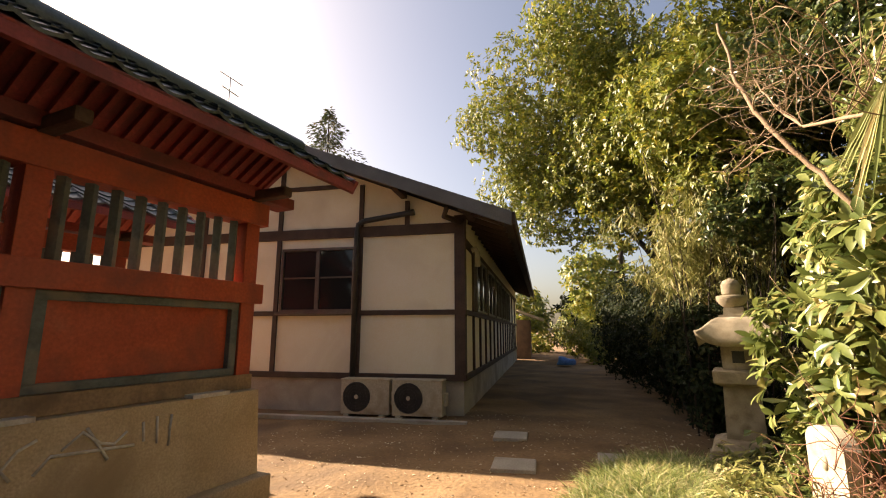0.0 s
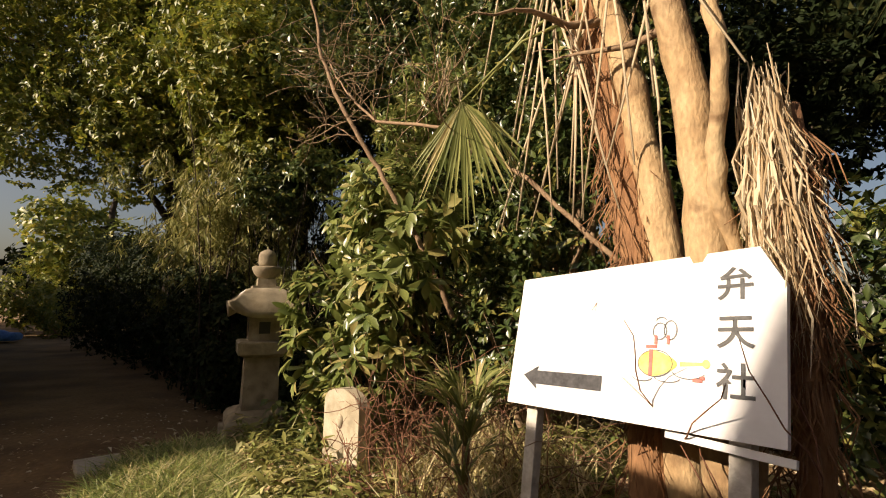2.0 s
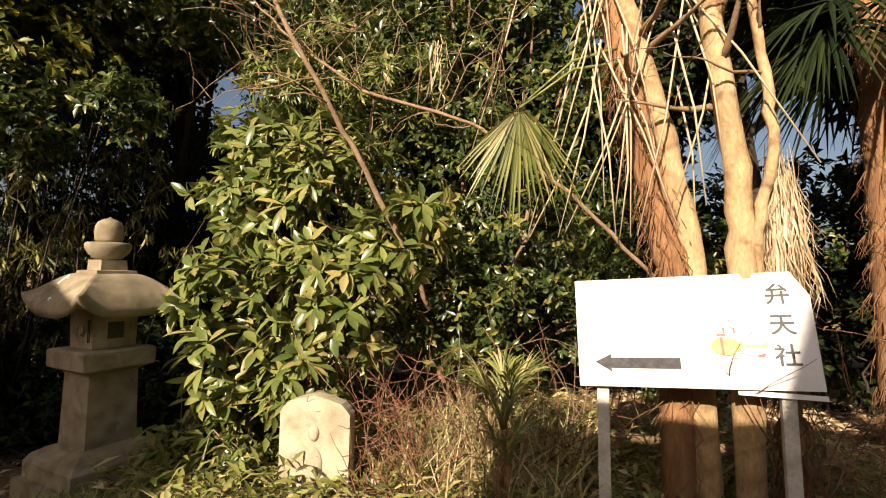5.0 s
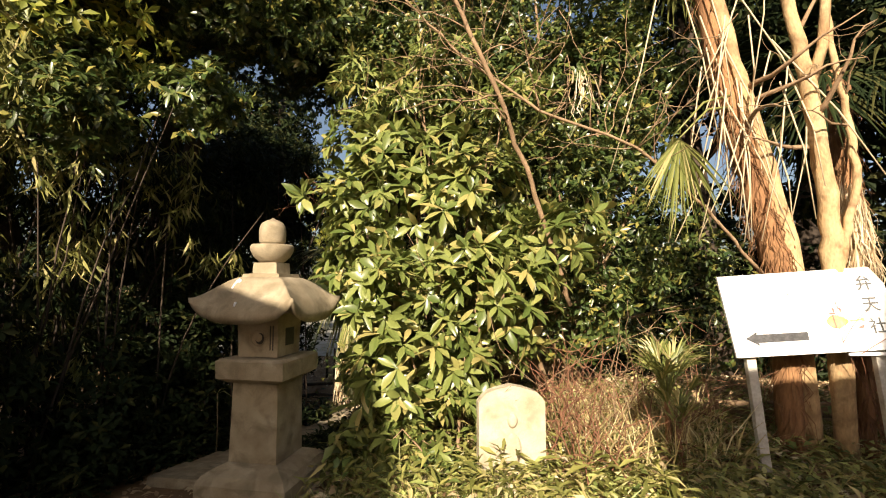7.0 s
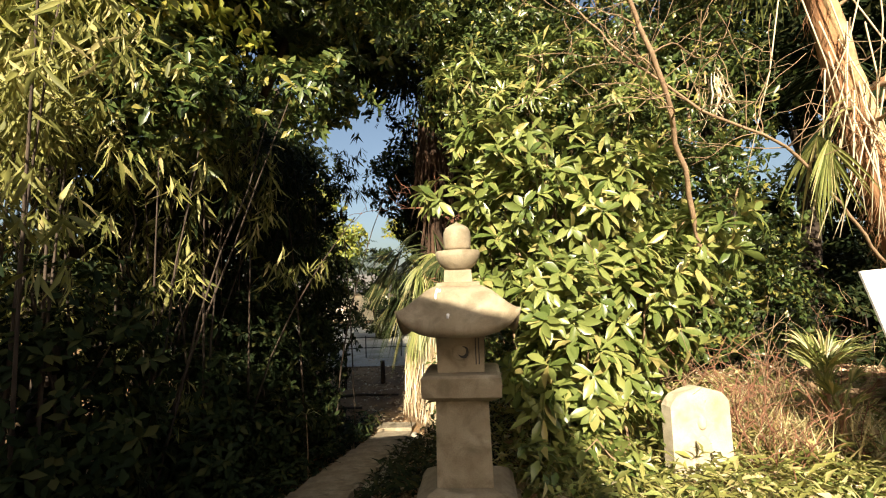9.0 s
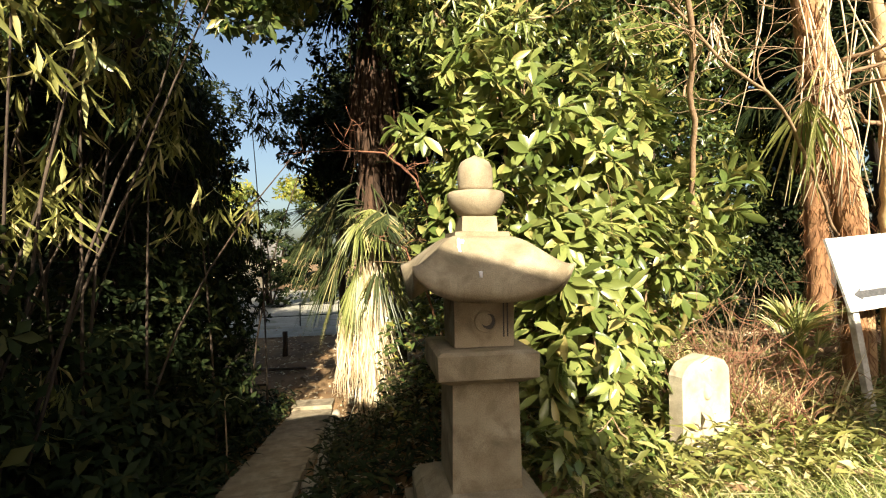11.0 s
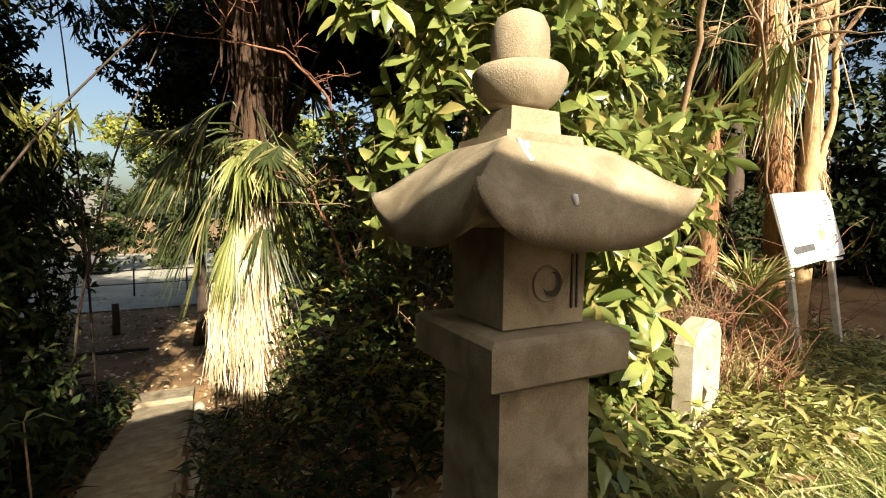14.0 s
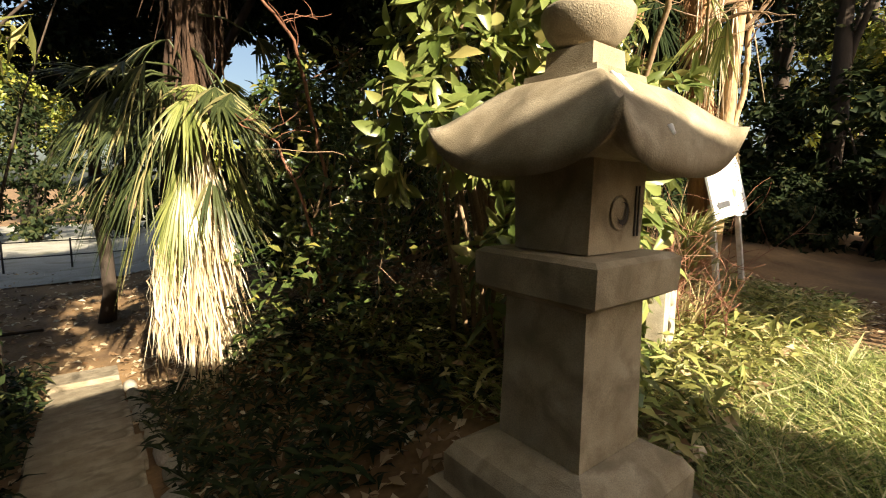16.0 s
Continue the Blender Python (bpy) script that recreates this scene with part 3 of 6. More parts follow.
def make_fence():
    """Local x runs along the fence from its free end, +y is its front."""
    root = empty("shrine_fence", RED_AT, "vermilion see-through timber fence on concrete plinth under tiled roof", "fence", "shrine fences")
    L = 4.6
    bm = bmesh.new()
    for (x0, x1, y, z0, z1) in ((0.0, L, 0.17, -0.35, 0.80),):
        vs = [bm.verts.new(p) for p in ((x0 - 0.03, -y - 0.03, z0), (x1, -y - 0.03, z0), (x1, y + 0.05, z0), (x0 - 0.03, y + 0.05, z0), (x0, -y, z1), (x1, -y, z1), (x1, y, z1), (x0, y, z1))]
        for q in ((3, 2, 1, 0), (4, 5, 6, 7), (0, 1, 5, 4), (1, 2, 6, 5), (2, 3, 7, 6), (3, 0, 4, 7)):
            bm.faces.new([vs[i] for i in q])
    plinth = part("plinth", soften(bm, 0.008, 2, 0.002), PLINTH, root, "bare concrete plinth with pale chalk scrawl")
    box("footing", (L, 0.5, 0.5), (L / 2 - 0.06, 0.06, -0.10), PLINTH, root, "dirty concrete footing", 0.015)
    # chalk strokes
    rng = random.Random(4)
    strokes = [[(1.05, 0.66), (1.12, 0.60), (1.2, 0.62), (1.3, 0.70), (1.4, 0.62)], [(1.28, 0.72), (1.15, 0.52)], [(1.0, 0.57), (1.45, 0.60), (1.52, 0.52)], [(1.52, 0.70), (1.60, 0.66), (1.66, 0.58), (1.62, 0.52)], [(0.86, 0.72), (0.85, 0.55)], [(0.76, 0.72), (0.77, 0.52)], [(0.95, 0.70), (0.94, 0.58)]]
    for st in strokes:
        pts = [(x, 0.17 + 0.05 * (0.80 - z) / 1.15 + 0.004, z) for x, z in st]
        tubes("chalk_stroke", [(pts, [0.010] * len(pts))], GREYWOOD, plinth, "pale chalk stroke", 4)
    box("ground_sill", (L, 0.17, 0.12), (L / 2, 0.0, 0.865), OLDWOOD, root, "weathered unpainted ground sill")
    for x in (0.45, 1.7, 3.2):
        box("sill_wedge", (0.32, 0.2, 0.03), (x, 0.08, 0.81), GREYWOOD, root, "pale packing board under the sill", 0.003)
    posts = (0.085, 1.65, 3.2, L - 0.1)
    for x in posts:
        box("post", (0.14, 0.14, 1.52), (x, 0, 1.67), RED, root)
    box("waist_rail", (L + 0.1, 0.19, 0.17), (L / 2, 0, 1.60), RED, root)
    box("head_rail", (L + 0.12, 0.19, 0.20), (L / 2, 0, 2.31), RED, root)
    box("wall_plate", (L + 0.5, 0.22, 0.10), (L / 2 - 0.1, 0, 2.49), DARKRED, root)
    for x0, x1 in zip(posts, posts[1:]):
        x0, x1 = x0 + 0.072, x1 - 0.072
        w, c = x1 - x0, (x0 + x1) / 2
        panel = box("panel", (w, 0.03, 0.58), (c, -0.015, 1.22), RED, root, "bright vermilion panel")
        for z in (0.955, 1.485):
            box("panel_trim", (w, 0.06, 0.055), (c, 0.02, z), GREENGREY, panel).location.z -= 1.22
        for x in (x0 + 0.035, x1 - 0.035):
            box("panel_trim", (0.07, 0.06, 0.475), (x, 0.02, 1.22), GREENGREY, panel).location.z -= 1.22
        for o in panel.children:
            o.location.x -= c
            o.location.y += 0.015
        k = 9
        for i in range(k):
            box("slat", (0.058, 0.055, 0.53), (x0 + (i + 0.5) * w / k, 0, 1.948), GREENGREY, root, bevel=0.003, rot=Euler((0, 0, radians(38))).to_matrix())
    # roof: two boards, rafters, tiles
    x0, x1, ze, zr, yo = -0.45, L + 0.3, 2.63, 3.10, 0.74
    ang = math.atan2(zr - ze, yo)
    run = math.hypot(zr - ze, yo)
    for s in (1, -1):
        bm = bmesh.new()
        add_box(bm, (x1 - x0, run, 0.03), (0, 0, 0), None, 0.003)
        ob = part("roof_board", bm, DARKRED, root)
        ob.matrix_local = Matrix.Translation(((x0 + x1) / 2, s * yo / 2, (ze + zr) / 2)) @ Matrix.Rotation(-s * ang, 4, "X")
        bm = bmesh.new()
        add_box(bm, (x1 - x0, 0.045, 0.07), (0, 0, 0), None, 0.004)
        ob = part("eave_board", bm, DARKRED, root)
        ob.location = ((x0 + x1) / 2, s * (yo - 0.02), ze - 0.035)
    rafter = None
    for s in (1, -1):
        n = 44
        for i in range(n):
            x = x0 + 0.05 + i * (x1 - x0 - 0.1) / (n - 1)
            if rafter is None:
                bm = bmesh.new()
                add_box(bm, (0.042, run * 0.97, 0.05), (0, 0, 0), None, 0.003)
                rafter = part("rafter", bm, DARKRED, root)
                ob = rafter
            else:
                ob = new("rafter", rafter.data)
                ob.parent = root
            ob.matrix_local = Matrix.Translation((x, s * yo / 2, (ze + zr) / 2 - 0.045)) @ Matrix.Rotation(-s * ang, 4, "X")
    # barge boards at the free end
    for s in (1, -1):
        bm = bmesh.new()
        add_box(bm, (0.045, run, 0.13), (0, 0, 0), None, 0.006)
        ob = part("barge_board", bm, DARKRED, root)
        ob.matrix_local = Matrix.Translation((x0 - 0.005, s * yo / 2, (ze + zr) / 2 - 0.02)) @ Matrix.Rotation(-s * ang, 4, "X")
    # pantiles: one curved tile, shared
    verts, faces = [], []
    m, tw, tl = 8, 0.235, 0.235
    prof = [(-tw / 2 + tw * i / m, 0.018 * math.cos(2 * math.pi * i / m * 0.75 + 0.4)) for i in range(m + 1)]
    for y in (0, tl):
        for dz in (0, -0.02):
            verts += [(x, y, z + dz + (0.022 if y == 0 else 0.0)) for x, z in prof]
    n1 = m + 1
    for i in range(m):
        faces += [(i, i + 1, 2 * n1 + i + 1, 2 * n1 + i), (n1 + i + 1, n1 + i, 3 * n1 + i, 3 * n1 + i + 1), (i + 1, i, n1 + i, n1 + i + 1)]
    first = None
    rows = 5
    for s in (1, -1):
        for r in range(rows):
            for i in range(int((x1 - x0) / 0.215)):
                if first is None:
                    first = raw("tile", verts, faces, TILE, root)
                    ob = first
                else:
                    ob = new("tile", first.data)
                    ob.parent = root
                down = 0.02 + (rows - r) * 0.168
                x = x0 + 0.10 + i * 0.2155
                k = down / run
                m4 = Matrix.Translation((x, s * yo * k, zr - (zr - ze) * k + 0.035)) @ Matrix.Rotation(0 if s < 0 else math.pi, 4, "Z") @ Matrix.Rotation(ang, 4, "X")
                ob.matrix_local = m4
    bm = bmesh.new()
    bmesh.ops.create_cone(bm, cap_ends=True, segments=16, radius1=0.085, radius2=0.085, depth=x1 - x0 + 0.06, matrix=Matrix.Rotation(math.pi / 2, 4, "Y"))
    ob = part("ridge_tile", bm, TILE, root, "round ridge tile", True)
    ob.location = ((x0 + x1) / 2, 0, zr + 0.05)
    # old black brackets under the eave
    for x in (0.085, 1.65, 3.2):
        box("bracket", (0.10, 0.9, 0.09), (x, 0, 2.46), DARKWOOD, root, "dark carved bracket arm", 0.02)
    return root


copy_thing(make_fence(), pose(2.6, -6.6, 0, 0, 0, 2))


def make_hall():
    """Red hall behind the fence, out of view, raised to throw shade by the sign."""
    root = empty("shrine_hall", pose(3.85, -8.2, 0, 0, 0, 2), "dull red timber hall with dark tiled roof behind the fence, unseen shade caster", "shrine building")
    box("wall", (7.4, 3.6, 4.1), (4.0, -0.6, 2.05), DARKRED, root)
    for i in range(7):
        box("post", (0.18, 0.08, 4.1), (0.45 + i * 1.18, 1.25, 2.05), RED, root)
    for s in (1, -1):
        bm = bmesh.new()
        add_box(bm, (8.0, 3.7, 0.16), (0, 0, 0), None, 0.01)
        ob = part("roof_slope", bm, TILE, root)
        ob.matrix_local = Matrix.Translation((4.0, -0.6 + s * 1.45, 5.6)) @ Matrix.Rotation(-s * 0.68, 4, "X")
    box("eave_beam", (7.8, 0.16, 0.2), (4.0, 1.35, 4.2), DARKRED, root)
    return root


make_hall()


# ---- house ----
HOUSE_AT = Matrix.Translation((-1.361, -4.089, 0)) @ Matrix.Rotation(math.atan2(-0.94, 0.34), 4, "Z")
EAVE_Z, SLOPE, RIDGE_X, OVER = 3.16, 0.39, 3.35, 1.12


def make_house():
    """Local x runs along the gable wall from the near corner, +y faces out of the gable, the side wall runs along -y."""
    root = empty("timber_house", HOUSE_AT, "half-timbered house with cream plaster, dark beams and grey roof", "house")
    X0, X1, D = -0.26, 6.96, 16.0
    box("foundation", (X1 - X0 - 0.06, D - 0.06, 0.95), ((X0 + X1) / 2, -D / 2, 0.02), CONCRETE, root, "grey concrete footing")
    # body with gable, one solid
    bm = bmesh.new()
    zt = 3.05
    sec = [(X0 + 0.02, 0.49), (X1 - 0.02, 0.49), (X1 - 0.02, zt + 0.28), (RIDGE_X, EAVE_Z + (RIDGE_X + OVER) * SLOPE - 0.14), (X0 + 0.02, zt + 0.28)]
    a = [bm.verts.new((x, -0.02, z)) for x, z in sec]
    b = [bm.verts.new((x, -D + 0.02, z)) for x, z in sec]
    bm.faces.new(a[::-1])
    bm.faces.new(b)
    for i in range(5):
        j = (i + 1) % 5
        bm.faces.new((a[i], a[j], b[j], b[i]))
    bmesh.ops.recalc_face_normals(bm, faces=bm.faces)
    part("wall", bm, PLASTER, root, "cream plaster wall")
    # beams of the gable wall
    def beam(size, at, label=""):
        return box("beam", size, at, DARKWOOD, root, label, 0.006)
    w = X1 - X0
    for z, h in ((0.525, 0.10), (1.61, 0.085), (3.08, 0.19)):
        beam((w, 0.05, h), ((X0 + X1) / 2, 0.0, z))
    beam((0.18, 0.20, 2.80), (X0 + 0.085, -0.075, 1.90), "dark corner post")
    for x in (1.66, 3.30, 4.95, 6.6):
        beam((0.085, 0.044, 2.55), (x, 0.0, 1.82))
    for x, top in ((0.78, 3.62), (1.66, 3.98), (3.30, 4.62), (4.95, 4.0)):
        beam((0.085, 0.044, top - 3.16), (x, 0.0, (top + 3.16) / 2))
    beam((2.9, 0.046, 0.08), (3.35, 0.0, 3.98))
    # window of the gable wall
    win = box("window", (1.46, 0.02, 1.17), (2.47, 0.005, 2.215), BLACK, root, "aluminium sliding window with dark panes")
    def frame_bar(size, at):
        box("frame", size, at, ALU, win, bevel=0.004)
    for z in (-0.565, 0.565):
        frame_bar((1.46, 0.07, 0.05), (0, 0.02, z))
    for x in (-0.71, 0.71):
        frame_bar((0.05, 0.07, 1.08), (x, 0.02, 0))
    for x, y in ((-0.02, 0.03), (0.02, 0.015)):
        frame_bar((0.045, 0.03, 1.08), (x, y, 0))
    for x in (-0.36, 0.36):
        box("pane", (0.66, 0.006, 1.06), (x, 0.018, 0), GLASS, win, "dark glass pane", 0.001)
        frame_bar((0.66, 0.022, 0.028), (x, 0.022, 0.04))
    box("sill", (1.56, 0.12, 0.04), (0, 0.05, -0.61), ALU, win)
    # side wall
    for z, h in ((0.525, 0.10), (1.61, 0.085), (2.82, 0.14)):
        beam((0.05, D, h), (X0, -D / 2, z))
    ys = [-1.0 - 0.95 * i for i in range(15)]
    for y in ys:
        beam((0.044, 0.085, 1.05), (X0, y, 1.08))
    for i, y in enumerate([-1.0 - 1.9 * i for i in range(8)]):
        beam((0.044, 0.085, 1.2), (X0, y, 2.2))
    for i in range(5):
        y = -2.0 - 1.9 * i
        sw = box("window", (0.02, 1.6, 1.05), (X0 - 0.005, y - 0.0, 2.2), BLACK, root, "aluminium sliding window with dark panes")
        for dz in (-0.52, 0.52):
            box("frame", (0.07, 1.6, 0.045), (-0.02, 0, dz), ALU, sw, bevel=0.004)
        for dy in (-0.78, 0, 0.78):
            box("frame", (0.07, 0.045, 1.0), (-0.02, dy, 0), ALU, sw, bevel=0.004)
        for dy in (-0.39, 0.39):
            box("pane", (0.006, 0.72, 0.98), (-0.018, dy, 0), GLASS, sw, "dark glass pane", 0.001)
    # bath vent hood and pipe on the side wall near the corner
    tubes("vent_pipe", [([(X0 - 0.05, -0.5, 2.75), (X0 - 0.12, -0.5, 2.78), (X0 - 0.16, -0.5, 2.70), (X0 - 0.16, -0.5, 2.45)], [0.05] * 4)], METALPAINT, root, "cream vent pipe", 10)
    # drainpipe on the gable wall
    tubes("drainpipe", [([(1.70, 0.09, 0.52), (1.70, 0.09, 3.05), (1.68, 0.09, 3.20), (1.55, 0.10, 3.26), (0.70, 0.12, 3.36), (0.62, 0.12, 3.37)], [0.05, 0.05, 0.05, 0.05, 0.05, 0.06])], BLACK, root, "dark brown drainpipe", 10)
    # roof
    th, yo = 0.12, 0.63
    for s in (-1, 1):
        xe = RIDGE_X + s * (RIDGE_X + OVER)
        bm = bmesh.new()
        ze, zr = EAVE_Z, EAVE_Z + (RIDGE_X + OVER) * SLOPE
        q = [(xe, yo, ze), (RIDGE_X, yo, zr), (RIDGE_X, -D - 0.6, zr), (xe, -D - 0.6, ze)]
        top = [bm.verts.new(p) for p in q]
        low = [bm.verts.new((p[0], p[1], p[2] - th)) for p in q]
        bm.faces.new(top)
        bm.faces.new(low[::-1])
        for i in range(4):
            bm.faces.new((top[i], top[(i + 1) % 4], low[(i + 1) % 4], low[i]))
        bmesh.ops.recalc_face_normals(bm, faces=bm.faces)
        slope = part("roof_slope", bm, ROOFING, root, "grey sheet roof slope")
        # verge board
        bm = bmesh.new()
        q = [(xe, yo + 0.035, ze - 0.005), (RIDGE_X, yo + 0.035, zr - 0.005), (RIDGE_X, yo + 0.035, zr - 0.24), (xe, yo + 0.035, ze - 0.24)]
        f = [bm.verts.new(p) for p in q]
        g = [bm.verts.new((p[0], p[1] - 0.032, p[2])) for p in q]
        bm.faces.new(f)
        bm.faces.new(g[::-1])
        for i in range(4):
            bm.faces.new((f[i], f[(i + 1) % 4], g[(i + 1) % 4], g[i]))
        bmesh.ops.recalc_face_normals(bm, faces=bm.faces)
        part("verge_board", bm, ROOFING, root, "grey painted verge board")
        # purlin ends under the verge
        for k in range(1, 4):
            x = RIDGE_X + s * k * 1.25
            z = ze + (RIDGE_X + OVER - abs(x - RIDGE_X)) * SLOPE
            box("purlin", (0.11, 0.62, 0.13), (x, 0.29, z - th - 0.075), DARKWOOD, root)
        box("gutter_board", (0.05, D + 1.2, 0.20), (xe + s * 0.028, -D / 2, ze - 0.10), DARKWOOD, root)
    # soffit rafters along the alley
    rf = None
    for i in range(34):
        y = 0.45 - i * 0.48
        if rf is None:
            bm = bmesh.new()
            add_box(bm, (0.80, 0.05, 0.075), (0, 0, 0), None, 0.004)
            rf = part("rafter", bm, DARKWOOD, root)
            ob = rf
        else:
            ob = new("rafter", rf.data)
            ob.parent = root
        ob.matrix_local = Matrix.Translation((-0.62, y, EAVE_Z + 0.38 * SLOPE - th - 0.045)) @ Matrix.Rotation(-math.atan(SLOPE), 4, "Y")
    # curved bracket at the corner, below the verge
    tubes("bracket", [([(X0 + 0.05, 0.05, 3.16), (X0 + 0.3, 0.3, 3.22), (X0 + 0.2, 0.55, 3.30)], [0.06, 0.05, 0.04])], DARKWOOD, root, "dark curved bracket", 8)
    return root


make_house()


def make_outdoor_unit(x):
    """Air conditioner outdoor unit standing on two feet, its face to +y."""
    root = empty("outdoor_unit", HOUSE_AT @ Matrix.Translation((x, 0.26, -0.09)), "cream air conditioner outdoor unit with round grille, rust stained", "outdoor unit", "air conditioner units by the house")
    box("body", (0.83, 0.28, 0.55), (0, 0, 0.325), METALPAINT, root, "", 0.012)
    # panel with round grille
    bm = bmesh.new()
    bmesh.ops.create_cone(bm, cap_ends=True, segments=36, radius1=0.235, radius2=0.225, depth=0.02, matrix=Matrix.Translation((0.14, 0.147, 0.325)) @ Matrix.Rotation(-math.pi / 2, 4, "X"))
    part("fan_opening", bm, BLACK, root, "dark round fan opening")
    rings = []
    for r in (0.05, 0.095, 0.14, 0.185, 0.23):
        rings.append(([(0.14 + r * math.cos(a), 0.16, 0.325 + r * math.sin(a)) for a in [2 * math.pi * i / 28 for i in range(29)]], [0.004] * 29))
    for i in range(8):
        a = 2 * math.pi * i / 8
        rings.append(([(0.14 + 0.03 * math.cos(a), 0.16, 0.325 + 0.03 * math.sin(a)), (0.14 + 0.23 * math.cos(a), 0.16, 0.325 + 0.23 * math.sin(a))], [0.003, 0.003]))
    tubes("grille", rings, BLACK, root, "dark wire grille", 4)
    bm = bmesh.new()
    bmesh.ops.create_cone(bm, cap_ends=True, segments=20, radius1=0.035, radius2=0.03, depth=0.015, matrix=Matrix.Translation((0.14, 0.166, 0.325)) @ Matrix.Rotation(-math.pi / 2, 4, "X"))
    part("hub", bm, METALPAINT, root, "pale fan hub")
    box("top_lid", (0.85, 0.30, 0.02), (0, 0, 0.60), METALPAINT, root, "", 0.008)
    box("valve_cover", (0.05, 0.18, 0.2), (-0.44, -0.03, 0.30), METALPAINT, root, "", 0.01)
    for dx in (-0.3, 0.3):
        box("foot", (0.09, 0.36, 0.05), (dx, 0, 0.025), METALPAINT, root, "", 0.006)
    return root


make_outdoor_unit(0.46)
make_outdoor_unit(1.34)


def make_cover(x, y, w, d, turn):
    ob = box("ground_cover", (w, d, 0.08), (x, y, height(x, y) + 0.0), CONCRETE, None, "", 0.012, Euler((0, 0, radians(turn))).to_matrix())
    return tagged(ob, "pale concrete inspection cover set in the soil", "drain cover", "inspection covers in the yard")


make_cover(0.98, -1.95, 0.42, 0.42, 20)
make_cover(-0.30, -2.55, 0.42, 0.42, 20)
make_cover(0.35, -1.15, 0.40, 0.30, 15)
kerb = tagged(box("house_kerb", (5.2, 0.12, 0.14), HOUSE_AT @ Vector((2.2, 0.75, -0.09)), CONCRETE, None, "", 0.015, HOUSE_AT.to_3x3()), "low concrete drip edge along the house", "kerb")


def make_alley_shed():
    root = empty("alley_shed", HOUSE_AT @ Matrix.Translation((-0.2, -17.0, 0)), "small brown shed with pale tiled roof at the alley's end", "shed")
    box("wall", (2.0, 2.0, 2.0), (0.3, -1.0, 0.9), DARKWOOD, root)
    for s in (-1, 1):
        bm = bmesh.new()
        add_box(bm, (1.75, 2.8, 0.1), (0, 0, 0), None, 0.01)
        ob = part("roof_slope", bm, CONCRETE if s < 0 else TILE, root, "pale tiled roof slope")
        ob.matrix_local = Matrix.Translation((0.2 + s * 0.8, -1.0, 2.2)) @ Matrix.Rotation(s * 0.35, 4, "Y")
    return root


make_alley_shed()


def make_tarp(at, size):
    bm = bmesh.new()
    bmesh.ops.create_icosphere(bm, subdivisions=4, radius=0.5, matrix=Matrix.Diagonal((*size, 1)))
    for v in bm.verts:
        v.co += noise.noise_vector(v.co * 3) * 0.12
        v.co.z = max(v.co.z, -0.05)
    ob = part("blue_tarp", bm, BLUETARP, None, "", True)
    ob.location = at
    return tagged(ob, "crumpled blue tarpaulin heaped on the ground", "tarpaulin")


make_tarp((-13.2, -5.85, 0.05), (0.8, 0.7, 0.5))


def make_antenna():
    root = empty("antenna_mast", pose(-3.4, -14.5, 0), "thin metal aerial mast with small elements", "antenna")
    tubes("mast", [([(0, 0, 0), (0, 0, 10.3)], [0.03, 0.02])], ALU, root, "", 8)
    for z, l in ((10.2, 0.5), (9.7, 0.35)):
        tubes("element", [([(-l, 0, z), (l, 0.1, z + 0.06)], [0.02, 0.02])], ALU, root, "", 6)
    return root


make_antenna()


# ---- plants ----
def crown(name, rng, base, blobs, n, count, length, width, mat, parent, droop=0.4, shell=0.45, spread=0.9, keep=None, label=""):
    """Leaves in rosettes over lumpy blobs; blobs are in the world, base is the root's place."""
    tips, ways = blob_points(rng, n, blobs, shell)
    ways = unit(ways + np.array([0, 0, 0.25]) + rng.normal(0, 0.35, ways.shape))
    if keep is not None:
        ok = keep(tips)
        tips, ways = tips[ok], ways[ok]
    b, w, u = whorls(rng, tips - np.array(base), ways, count, droop, spread)
    k = len(b)
    L = length * rng.uniform(0.65, 1.25, k)
    if mat is L_BIG and width > 0.05:
        return broad_leaf_mesh(name, b, w, u, L, width * rng.uniform(0.7, 1.2, k), mat, parent, label)
    return leaf_mesh(name, b, w, u, L, width * rng.uniform(0.75, 1.2, k), mat, parent, label, 0.12, 0.58)


def stems(rng, base, blobs, n, r0, mat, parent, name="stem", foot=0.12):
    """Crooked stems from the foot to the blobs, each a part."""
    for i in range(n):
        c, r = blobs[i % len(blobs)]
        d = Vector(rng.normal(size=3)).normalized()
        end = Vector(c) + Vector((d.x * r[0], d.y * r[1], abs(d.z) * r[2])) * 0.6 - Vector(base)
        start = Vector((rng.normal(0, foot), rng.normal(0, foot), -0.15))
        pts = []
        for k in range(8):
            t = k / 7
            p = start.lerp(end, t) + Vector((0, 0, 0.18 * math.sin(t * math.pi)))
            pts.append(p + Vector(rng.normal(0, 0.03, 3)) * (1 if 0 < k < 7 else 0))
        tubes(name, [(pts, [r0 * (1 - 0.75 * k / 7) for k in range(8)])], mat, parent, "", 6)


def on_ground(x, y):
    return Vector((x, y, height(x, y)))


def make_shrub(name, label, category, foot, blobs, n, count, length, width, mat, seed, stem_n=10, r0=0.022, bark=None, droop=0.4, shell=0.5, keep=None, group=""):
    rng = np.random.default_rng(seed)
    base = on_ground(*foot)
    root = empty(name, Matrix.Translation(base), label, category, group)
    stems(rng, base, blobs, stem_n, r0, bark or TWIG, root)
    crown("foliage", rng, base, blobs, n, count, length, width, mat, root, droop, shell, keep=keep)
    return root


def clear_of_lantern(p):
    return (np.hypot(p[:, 0], p[:, 1]) > 0.52) | (p[:, 2] > 2.2)


